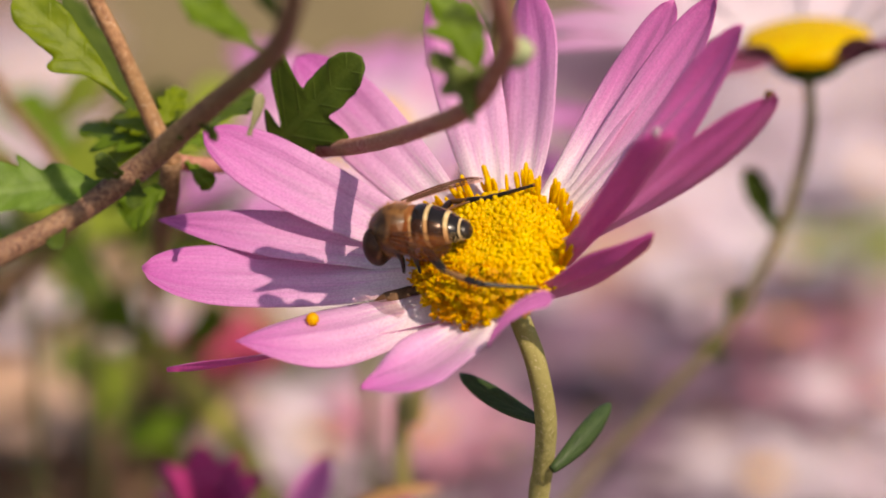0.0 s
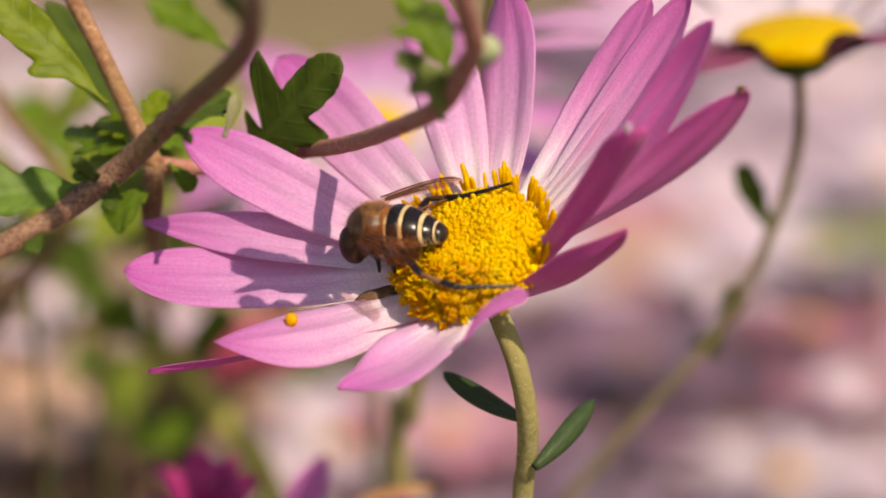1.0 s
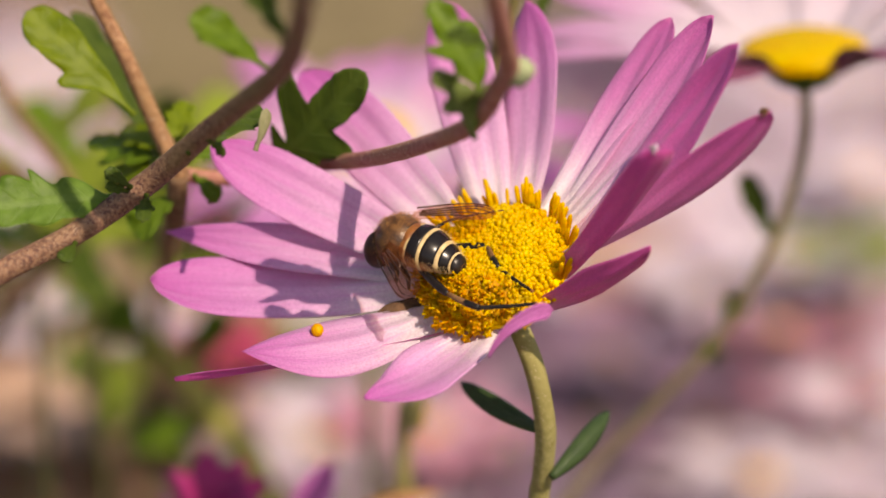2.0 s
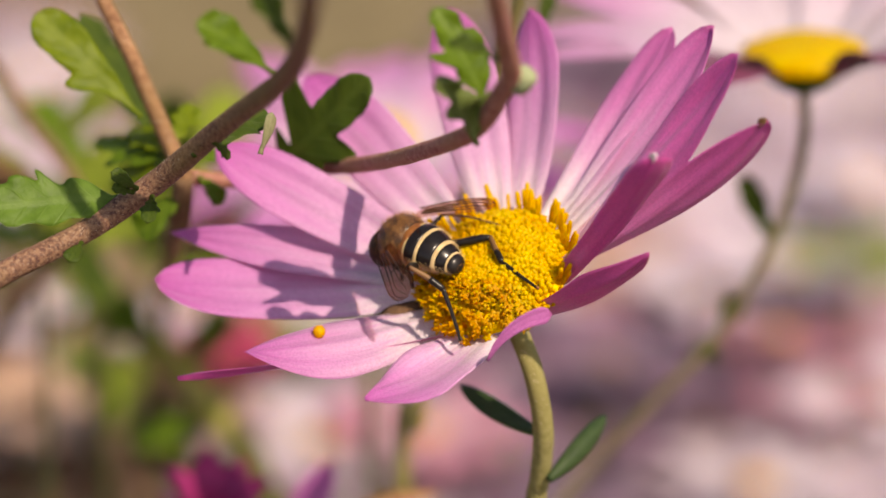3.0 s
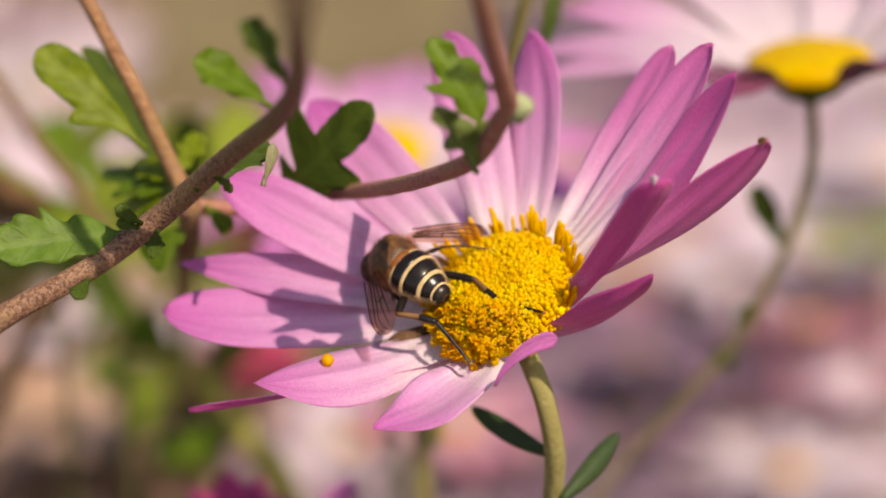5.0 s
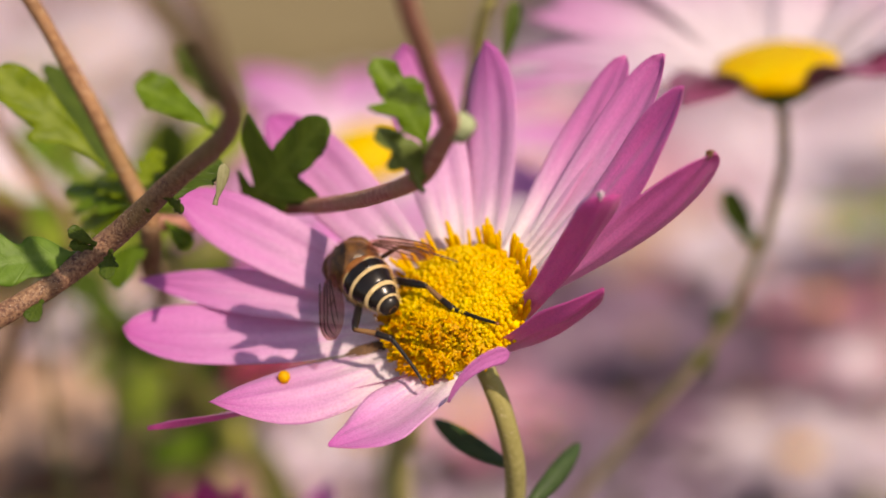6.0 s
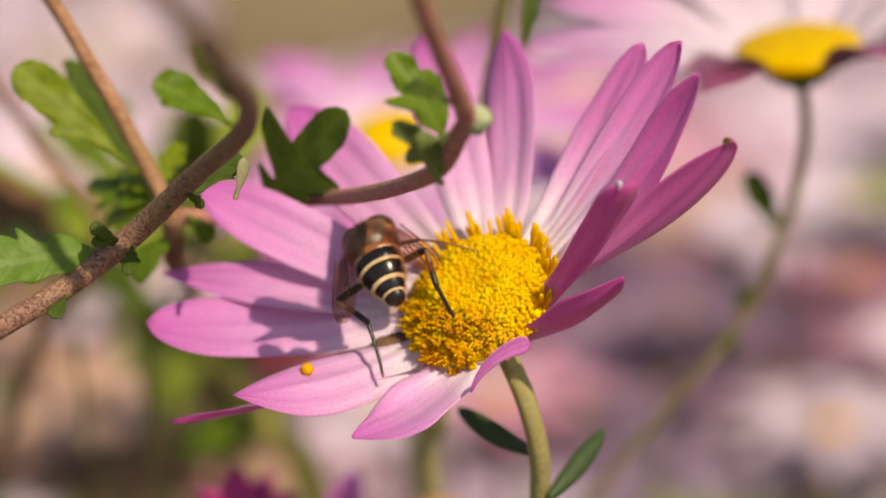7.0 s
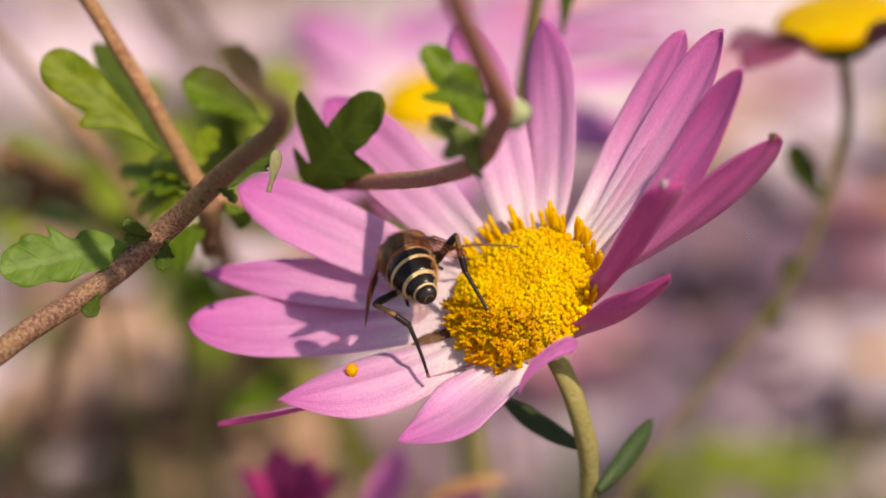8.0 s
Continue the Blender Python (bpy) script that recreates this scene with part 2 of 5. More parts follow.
def sheet_data(base, tip, normal, width, profile, bulge=0.0, roll=0.0, cup=0.0, ridge=0.0, thick=0.0002, rows=24, cols=10, curl=0.0, wave=0.0, seed=0, twist=0.0, crease=0.0, hem=0.0):
    """A thin closed blade from base to tip: its outline by profile(t, side), arched by bulge, cupped across, with ridges. Metres."""
    base, tip, normal = Vector(base), Vector(tip), Vector(normal).normalized()
    chord = tip - base
    length = chord.length
    across0 = chord.cross(normal).normalized()
    up0 = across0.cross(chord).normalized()
    ctrl = (base + tip) / 2 + up0 * bulge * 2
    top, bottom, uvs = [], [], []
    for i in range(rows + 1):
        t = i / rows
        p = base * (1 - t) ** 2 + ctrl * 2 * t * (1 - t) + tip * t * t
        p = p + up0 * curl * max(0.0, (t - 0.6) / 0.4) ** 2
        tan = ((ctrl - base) * (1 - t) + (tip - ctrl) * t).normalized()
        a = tan.cross(up0).normalized()
        u = a.cross(tan).normalized()
        turn = radians(roll + twist * t)
        a, u = a * math.cos(turn) + u * math.sin(turn), u * math.cos(turn) - a * math.sin(turn)
        for j in range(cols + 1):
            s = 2 * j / cols - 1
            hw = width / 2 * profile(t, s)
            lift = cup * (s * s - 0.33) * min(1.0, 0.3 + 1.4 * t) * (hw / (width / 2) if width else 0)
            lift += crease * (abs(s) - 0.5) * math.sin(math.pi * min(1.0, t * 1.15 + 0.1)) + ridge * math.cos(3 * math.pi * s) * min(1.0, 4 * (1 - t))
            # one edge may be turned back along its length
            lift -= abs(hem) * max(0.0, (s * (1 if hem > 0 else -1) - 0.35) / 0.65) ** 1.3 * min(1.0, 3 * t) if hem else 0.0
            lift += wave * math.sin(5.3 * t + 2.1 * s + seed * 1.7) + wave * 0.6 * math.sin(11 * t - 3.0 * s + seed)
            q = p + a * (s * hw) + u * lift
            edge = (1 - s * s) ** 0.5 * min(1.0, 12 * (1 - t) + 0.02)
            top.append(q + u * thick * (edge + 0.05))
            bottom.append(q - u * thick * (edge + 0.05))
            uvs.append((t, j / cols))
    n, w = (rows + 1) * (cols + 1), cols + 1
    faces = []
    for i in range(rows):
        for j in range(cols):
            k = i * w + j
            faces.append((k, k + w, k + w + 1, k + 1))
            faces.append((n + k, n + k + 1, n + k + w + 1, n + k + w))
    ring = [j for j in range(w)] + [i * w + cols for i in range(1, rows + 1)] + [rows * w + j for j in range(cols - 1, -1, -1)] + [i * w for i in range(rows - 1, 0, -1)]
    for a, b in zip(ring, ring[1:] + ring[:1]):
        faces.append((a, b, n + b, n + a))
    return top + bottom, faces, uvs + uvs


def petal_profile(t, s):
    grow = 0.52 + 0.48 * math.sin(min(1.0, t / 0.6) * math.pi / 2)
    end = 1.0 if t < 0.55 else max(0.0, 1 - ((t - 0.55) / 0.45) ** 1.9) ** 0.8
    return max(0.015, grow * end)


def broad_profile(t, s):
    grow = 0.46 + 0.54 * math.sin(min(1.0, t / 0.68) * math.pi / 2)
    return max(0.02, grow * (1.0 if t < 0.60 else max(0.0, 1 - ((t - 0.60) / 0.40) ** 2.3) ** 0.62))


def blunt_profile(t, s):
    grow = 0.42 + 0.58 * math.sin(min(1.0, t / 0.6) * math.pi / 2)
    return max(0.02, grow * (1.0 if t < 0.66 else max(0.0, 1 - ((t - 0.66) / 0.34) ** 2.4) ** 0.62))


def club_profile(t, s):
    end = 1.0 if t < 0.8 else max(0.0, 1 - ((t - 0.8) / 0.2) ** 2.2) ** 0.5
    return max(0.03, (0.55 + 0.55 * t) * end)


def sharp_profile(t, s):
    grow = 0.52 + 0.48 * math.sin(min(1.0, t / 0.55) * math.pi / 2)
    return max(0.015, grow * (1.0 if t < 0.5 else max(0.0, 1 - ((t - 0.5) / 0.5) ** 1.8) ** 0.95))


def pointed_profile(t, s):
    """A petal whose one edge bellies out and whose tip is a point to the other side."""
    grow = 0.52 + 0.48 * math.sin(min(1.0, t / 0.6) * math.pi / 2)
    if s > 0:
        return max(0.015, grow * (1.0 if t < 0.4 else max(0.0, 1 - ((t - 0.4) / 0.6) ** 1.4) ** 0.9) * 0.8)
    return max(0.015, 1.25 * grow * (1.0 if t < 0.62 else max(0.0, 1 - ((t - 0.62) / 0.38) ** 1.5) ** 0.8))


def fold_profile(t, s):
    return max(0.03, min(1.0, t / 0.10) ** 0.5 * (1 - 0.85 * t ** 1.3))


def slim_profile(t, s):
    return max(0.03, math.sin(math.pi * min(1.0, 0.12 + 0.88 * t)) ** 0.6 * (0.55 + 0.45 * t) if t < 1 else 0.03)


def lobed(lobes, depth=0.45, stalk=0.18, peak=0.62, phase=0.0):
    """The outline of a chrysanthemum leaf: a stalk, then pairs of rounded lobes that grow towards the end."""
    def profile(t, s):
        if t < stalk:
            return 0.07
        u = (t - stalk) / (1 - stalk)
        env = math.sin(math.pi * min(1.0, u ** 0.75 * 0.5 / peak ** 0.75 if u < peak else 0.5 + 0.5 * (u - peak) / (1 - peak))) ** 0.7
        side = 0.35 if s > 0 else 0.0
        l = abs(math.sin(math.pi * (u * lobes + side + phase)))
        return max(0.05, env * (1 - depth + depth * l ** 0.7))
    return profile


def tube_data(points, radii, sides=14, rough=0.0, seed=1):
    """A stem through points (metres), smoothed, with its radii and an uneven skin."""
    pts = [Vector(p) for p in points]
    fine, fr = [], []
    for i in range(len(pts) - 1):
        p0, p1, p2, p3 = pts[max(i - 1, 0)], pts[i], pts[i + 1], pts[min(i + 2, len(pts) - 1)]
        steps = max(3, int((p2 - p1).length / (radii[i] * 1.2)))
        for k in range(steps):
            t = k / steps
            fine.append(0.5 * ((2 * p1) + (p2 - p0) * t + (2 * p0 - 5 * p1 + 4 * p2 - p3) * t * t + (3 * p1 - p0 - 3 * p2 + p3) * t ** 3))
            fr.append(radii[i] * (1 - t) + radii[i + 1] * t)
    fine.append(pts[-1])
    fr.append(radii[-1])
    verts, faces, uvs = [], [], []
    ref = Vector((0.3, 0.5, 0.81))
    for i, (p, r) in enumerate(zip(fine, fr)):
        tan = (fine[min(i + 1, len(fine) - 1)] - fine[max(i - 1, 0)]).normalized()
        a = tan.cross(ref).normalized()
        b = tan.cross(a)
        ref = b.cross(tan) * 0 + ref
        for j in range(sides):
            g = 2 * math.pi * j / sides
            k = r * (1 + rough * (noise.noise(Vector((i * 0.31 + seed * 9, j * 1.1, 0.0))) + 0.6 * math.cos(5 * g)))
            verts.append(p + a * math.cos(g) * k + b * math.sin(g) * k)
            uvs.append((i / len(fine), j / sides))
    for i in range(len(fine) - 1):
        for j in range(sides):
            j2 = (j + 1) % sides
            faces.append((i * sides + j, i * sides + j2, (i + 1) * sides + j2, (i + 1) * sides + j))
    faces.append(tuple(range(sides - 1, -1, -1)))
    faces.append(tuple((len(fine) - 1) * sides + j for j in range(sides)))
    return verts, faces, uvs


def fuzz_data(tube, sides, count, length, seed):
    """Short pale hairs that stand off a stem."""
    r2 = random.Random(seed)
    verts, pieces = tube[0], []
    rings = len(verts) // sides
    middles = [sum((verts[i * sides + j] for j in range(sides)), Vector()) / sides for i in range(rings)]
    for k in range(count):
        i, j = r2.randrange(rings), r2.randrange(sides)
        p = verts[i * sides + j].lerp(verts[min(i + 1, rings - 1) * sides + j], r2.random())
        d = (p - middles[i]).normalized() + Vector((r2.uniform(-.5, .5), r2.uniform(-.5, .5), r2.uniform(-.5, .5)))
        d.normalize()
        a = d.orthogonal().normalized() * 0.000016
        b = d.cross(a).normalized() * 0.000016
        pieces.append(([p + a, p - a * 0.5 + b, p - a * 0.5 - b, p + d * length * r2.uniform(0.5, 1.2)], [(0, 1, 3), (1, 2, 3), (2, 0, 3)]))
    return joined(*pieces)


def lathe_data(profile, sides=24, squash=(1, 1)):
    """A closed turned body about z from (radius, height) pairs."""
    verts, faces = [], []
    for r, h in profile:
        for j in range(sides):
            g = 2 * math.pi * j / sides
            verts.append(Vector((r * math.cos(g) * squash[0], r * math.sin(g) * squash[1], h)))
    for i in range(len(profile) - 1):
        for j in range(sides):
            j2 = (j + 1) % sides
            faces.append((i * sides + j, i * sides + j2, (i + 1) * sides + j2, (i + 1) * sides + j))
    faces.append(tuple(range(sides - 1, -1, -1)))
    faces.append(tuple((len(profile) - 1) * sides + j for j in range(sides)))
    return verts, faces


def joined(*pieces):
    verts, faces, uvs = [], [], []
    for piece in pieces:
        k = len(verts)
        verts += list(piece[0])
        faces += [tuple(i + k for i in f) for f in piece[1]]
        uvs += list(piece[2]) if len(piece) > 2 else [(0, 0)] * len(piece[0])
    return verts, faces, uvs


def thing(name, place, label, category, group=""):
    ob = new(name)
    ob.location = place
    ob.empty_display_size = 0.005
    return tagged(ob, label, category, group)


def part(name, data, mat, parent, label=""):
    """A mesh in world metres, under a thing that stands at its own place."""
    root = parent
    off = Vector((0, 0, 0))
    while root is not None:
        off = off + Vector(root.location)
        root = root.parent
    verts = [v - off for v in data[0]]
    return mesh_object(name, verts, data[1], mat, parent, label, data[2] if len(data) > 2 else None)


def basis(z):
    z = Vector(z).normalized()
    x = Vector((1, 0, 0))
    x = (x - z * x.dot(z)).normalized()
    y = z.cross(x)
    return Matrix((x, y, z)).transposed()


# ---- ground ----
GROUND = plain_material("bed_soil", (0.085, 0.06, 0.052), (0.19, 0.14, 0.115), 11, 0.95, 0.1, 0.8, 0.01)
gv, gf = [], []
for i in range(61):
    for j in range(61):
        x, y = (i / 30 - 1), (j / 30 - 1)
        x, y = 40 * x * abs(x) ** 2 + 0.6 * x, 60 * y * abs(y) ** 2 + 1.2 * y
        gv.append((x, y + 0.9, 0.012 * noise.noise(Vector((x * 4, y * 4, 0)))))
for i in range(60):
    for j in range(60):
        gf.append((i * 61 + j, (i + 1) * 61 + j, (i + 1) * 61 + j + 1, i * 61 + j + 1))
tagged(mesh_object("ground", gv, gf, GROUND), "dark crumbly soil of a flower bed", "ground", kind="structure")
PATH = plain_material("sandy_path", (0.13, 0.105, 0.06), (0.195, 0.16, 0.095), 6, 0.95, 0.1, 0.6, 0.01)
pv0 = []
for i in range(41):
    x = -20 + 40 * i / 40 if i in (0, 40) else -3 + 6 * i / 40
    edge = 1.40 + 0.05 * noise.noise(Vector((x * 3, 5, 0))) - 0.10 * math.exp(-((x + 0.12) / 0.14) ** 2)
    pv0 += [(x, edge, 0.004), (x, edge + 0.02, 0.022), (x, 4.5, 0.03), (x, 4.6, -0.03), (x, edge, -0.03)]
pf0 = [(i * 5 + k, (i + 1) * 5 + k, (i + 1) * 5 + (k + 1) % 5, i * 5 + (k + 1) % 5) for i in range(40) for k in range(5)] + [(4, 3, 2, 1, 0), (200, 201, 202, 203, 204)]
tagged(mesh_object("path", pv0, pf0, PATH), "pale sandy path behind the flower bed", "path", kind="structure")

# ---- the flower ----
flower = thing("chrysanthemum", mm((5, 2, -450)), "open pink chrysanthemum with a yellow disc on an olive stem", "flower", "chrysanthemums")
frame3 = basis(AXIS)


def ring(tip, radius, height):
    """The place on the disc's rim below a petal that ends at tip."""
    v = Vector(tip) - AXIS * Vector(tip).dot(AXIS)
    return v.normalized() * radius + AXIS * height


# tip, width, bulge, roll, cup, crease, hem (millimetres and degrees)
PETALS = [
    ((-37.0, 7.6, -4.1), 8.6, -1.5, -2, 0.5, -0.45, 0.0),
    ((-35.8, 14.7, -1.2), 5.8, 0.5, 8, 0.5, 0.25, 0.0),
    ((-30.7, 14.6, 8.9), 7.0, -0.7, 8, 0.6, 0.4, 0.0),
    ((-21.2, 27.0, 13.6), 8.2, -0.6, 5, 0.5, 0.3, 0.0),
    ((-5.5, 23.0, 22.8), 7.2, -2.0, -14, 0.7, 0.3, -1.0),
    ((3.6, 21.9, 23.1), 7.6, -2.0, 5, 0.7, 0.2, -1.7),
    ((18.9, 14.3, 23.2), 7.0, -1.2, 8, 0.8, 0.6, 0.0),
    ((22.7, 8.4, 25.1), 7.0, -1.2, 4, 0.8, 0.5, 0.0),
    ((23.8, -8.2, 26.8), 5.9, -1.0, -14, 0.6, -1.3, 0.0),
    ((26.7, -12.0, 20.9), 6.7, -1.7, 72, 0.9, 0.3, 0.0),
    ((15.9, -16.6, 18.4), 4.5, -0.5, 68, 1.4, 0.4, 0.0),
    ((15.2, -13.0, 7.1), 6.0, -0.8, 68, 0.9, 0.3, 0.0),
    ((-13.5, -15.5, -8.3), 9.4, -0.5, -6, 0.3, 1.2, 0.0),
    ((-26.2, -9.4, -5.7), 7.8, -1.75, 8, -0.2, -0.9, 0.0),
    ((-33.8, -2.3, -11.6), 5.6, -0.9, -47, 0.8, 0.0, 0.0),
]
for n, (tip, width, bulge, roll, cup, crease, hem) in enumerate(PETALS):
    root = ring(tip, 7.2, -0.9 - 0.5 * (n % 3))
    if n == 11:
        root = root + Vector((-2.2, -1.4, -1.9))
    if n == 12:
        root = root + Vector((2.4, -1.2, 0.0))
    if n == 14:
        root = root + Vector((0.5, -3.2, -1.6))
    outline = blunt_profile if n in (0, 2, 4, 5) else club_profile if n == 10 else pointed_profile if n == 12 else sharp_profile if n in (1, 11, 13, 14) else broad_profile
    part("petal", sheet_data(mm(root), mm(tip), AXIS, width * 0.001, outline, bulge * 0.001, roll, cup * 0.001, 0.00011, 0.00014, 36, 22, 0.0, 0.00016, n, 0.0, crease * 0.001, hem * 0.001), PINK_BACK if n in (10, 11) else PINK_SIDE if n in (8, 9) else PINK_DEEP if n in (6, 7) else PINK, flower)

part("petal", sheet_data(mm((5.5, -13.8, 0.7)), mm((-1.0, -14.9, -4.1)), (-0.9, -0.15, 0.4), 0.0019, fold_profile, 0.0012, 70, 0.0006, 0.00005, 0.00016, 28, 10), PINK_EDGE, flower, "turned-up edge of a folded pink petal")
for tip, way, mat, label in (((26.7, -12.0, 20.9), (-0.3, -0.5, 0.5), DRY, "brown curled tip"), ((15.6, -16.7, 18.6), (-0.6, -0.3, 0.6), TIP_WHITE, "white curled tip")):
    part("petal_tip", sheet_data(mm(tip) - Vector(tip).normalized() * 0.0012, mm(tip) + Vector(way) * 0.0007, (-0.3, -0.8, 0.3), 0.0011, slim_profile, 0.0002, 20, 0.0006, 0, 0.00018, 10, 6), mat, flower, label)
R_DISC, H_DISC = 8.2, 3.0


def dome(r):
    """Height of the disc over its rim, in millimetres, at a share r of its radius."""
    return H_DISC * (1 - r ** 2.6) - 0.9 * math.exp(-(r / 0.35) ** 2)


prof = [(R_DISC * 0.35, -2.6), (R_DISC * 0.85, -1.5), (R_DISC * 0.98, -0.5)] + [(R_DISC * r, dome(r) - 0.3) for r in (0.97, 0.9, 0.8, 0.65, 0.5, 0.35, 0.2, 0.06)]
dv, df = lathe_data(prof, 48)
disc = part("disc", ([mm(frame3 @ v) for v in dv], df), DISC, flower, "domed yellow disc packed with tube florets")
# florets: closed rods in the middle, tubes with a five-lobed mouth towards the rim
def floret_mesh(name, height, radius, mat, flare=0.0, style=0.0):
    if flare:
        sides = 10
        prof2 = [(radius * 0.55, -0.5), (radius * 0.62, height * 0.5), (radius * 0.95, height * 0.84), (radius * flare, height), (radius * 0.5, height * 0.8)]
    else:
        sides = 6
        prof2 = [(radius * 0.75, -0.5), (radius * 0.95, height * 0.55), (radius, height * 0.78), (radius * 0.72, height * 0.95), (radius * 0.2, height)]
    fv, ff = lathe_data(prof2, sides)
    if flare:
        for k in range(3 * sides, 4 * sides):
            fv[k] = Vector((fv[k].x * 0.62, fv[k].y * 0.62, height * 0.87)) if k % 2 else Vector((fv[k].x, fv[k].y, height * 0.97))
    if style:
        sv, sf = lathe_data([(radius * 0.3, height * 0.6), (radius * 0.26, height + style * 0.7), (radius * 0.4, height + style), (radius * 0.1, height + style * 1.1)], 5)
        fv, ff, _ = joined((fv, ff), (sv, sf))
    me = bpy.data.meshes.new(name)
    me.from_pydata([tuple(v * 0.001) for v in fv], [], ff)
    me.polygons.foreach_set("use_smooth", [True] * len(me.polygons))
    me.materials.append(mat)
    return me


FLORETS = [floret_mesh("floret_bud", 1.15, 0.30, YELLOW), floret_mesh("floret_rod", 1.4, 0.30, YELLOW), floret_mesh("floret_old", 1.7, 0.42, AMBER, 1.75, 0.4), floret_mesh("floret_tall", 3.5, 0.29, YELLOW), floret_mesh("floret_open", 1.5, 0.40, YELLOW, 1.55, 0.3)]
rnd = random.Random(4)
inner, ripe = [], []
COUNT = 2100
for k in range(COUNT):
    r = math.sqrt((k + 0.5) / COUNT)
    g = k * 2.399963 + rnd.uniform(-0.05, 0.05)
    flat = Vector((math.cos(g), math.sin(g), 0))
    out = frame3 @ flat
    place = frame3 @ (flat * (R_DISC * r)) + AXIS * (dome(r) - 0.80)
    lean = AXIS + out * (0.12 + 0.6 * r ** 3)
    kind = FLORETS[0] if rnd.random() < 1.15 - r else FLORETS[1]
    wild = 0.09
    low = out.dot(Vector((-0.30, -0.33, -0.90))) + 0.12 * noise.noise(out * 5)
    if low * r > 0.26 + 0.12 * rnd.random():
        lean = AXIS + out * (0.35 + 0.9 * r ** 3)
        kind = FLORETS[2] if rnd.random() < 0.15 + 1.1 * (low * r - 0.26) else FLORETS[4]
        wild = 0.42
        if rnd.random() < 0.52:
            continue
    if r > 0.9 and rnd.random() < (0.72 if low < -0.1 else 0.55):
        continue
    if r > 0.9:
        wild = 0.2
        kind = FLORETS[3] if low < -0.1 else FLORETS[1] if low < 0.35 else FLORETS[2] if rnd.random() < 0.5 else FLORETS[4]
    size = rnd.uniform(0.92, 1.08)
    if r > 0.9 and kind is FLORETS[1]:
        size *= 0.75
    if kind is FLORETS[3]:
        size *= rnd.uniform(0.7, 1.12)
    m = Matrix.Translation(Vector(mm(place)) - Vector(flower.location)) @ basis(lean + Vector((rnd.uniform(-wild, wild), rnd.uniform(-wild, wild), rnd.uniform(-wild, wild)))).to_4x4() @ Matrix.Rotation(rnd.uniform(0, 6.28), 4, "Z") @ Matrix.Diagonal((size, size, size * rnd.uniform(0.85, 1.15), 1))
    if r < 0.90:
        # the closed buds of the middle are too fine to pick apart
        (ripe if kind is FLORETS[2] else inner).append(([m @ v.co for v in kind.vertices], [tuple(p.vertices) for p in kind.polygons]))
        continue
    ob = new("floret", kind)
    ob.parent = disc
    ob.matrix_basis = m
data = joined(*inner)
tagged(mesh_object("bud_carpet", data[0], data[1], YELLOW, disc), "closed yellow floret buds packed tightly", kind="stuff")
data = joined(*ripe)
tagged(mesh_object("floret_carpet", data[0], data[1], AMBER, disc), "slender amber florets that have opened", kind="stuff")

cup_prof = [(1.2, -6.0), (2.6, -5.4), (4.4, -4.6), (5.2, -3.8), (5.4, -2.8), (4.5, -2.4)]
cv, cf = lathe_data(cup_prof, 32)
part("calyx", ([mm(frame3 @ v) for v in cv], cf), LEAF, flower, "green cup of small bracts")
hairy = tube_data([mm(p) for p in [(1.4, 2.0, -4.2), (2.6, 0.2, -7.0), (4.5, -1.0, -12.0), (5.5, -0.3, -18.3), (5.3, 1.7, -24.6), (4.8, 3.2, -32.2), (3, 8, -80), (4, 4, -200), (5, 2, -450)]], [0.0012, 0.0011, 0.0011, 0.00115, 0.0011, 0.0011, 0.0013, 0.0016, 0.0018], 16, 0.06)
part("stem", hairy, STEM_GREEN, flower, "ribbed olive-green stem")
tagged(part("fuzz", fuzz_data(hairy, 16, 3500, 0.00014, 3), DOWN, flower), "short pale stem hairs", kind="stuff")
for base, tip, face in (((4.9, -0.3, -18.3), (-3.5, 9.8, -17.0), (0.2, -0.5, 0.8)), ((6.2, -0.2, -23.9), (12.8, 8.4, -19.8), (-0.7, -0.6, -0.4))):
    part("stem_leaf", sheet_data(mm(base), mm(tip), face, 0.0031, slim_profile, -0.0006, 20, 0.0006, 0.0, 0.0004, 18, 8), BRACT, flower, "small narrow dark green leaf")
for base, tip, width, roll in (((-7.4, 0.4, -4.0), (-12.8, 0.8, -5.8), 2.4, 0), ((7.6, -3.2, 2.6), (11.2, -6.2, 7.9), 0.9, 10)):
    part("withered_bract", sheet_data(mm(base), mm(tip), AXIS, width * 0.0008, slim_profile, 0.0004, roll, 0.0007, 0.0, 0.0001, 14, 6, 0, 0.0002, 3), ROTTEN, flower, "withered brown bract")
blob = [(0.05, -0.7), (0.45, -0.6), (0.68, -0.15), (0.62, 0.3), (0.35, 0.58), (0.05, 0.66)]
bv, bf = lathe_data(blob, 12)
pollen = tagged(mesh_object("pollen_crumb", [v * 0.001 for v in bv], bf, AMBER), "small fallen yellow pollen crumb on a petal edge", "pollen")
pollen.location = mm((-18.6, -4.2, -5.3))

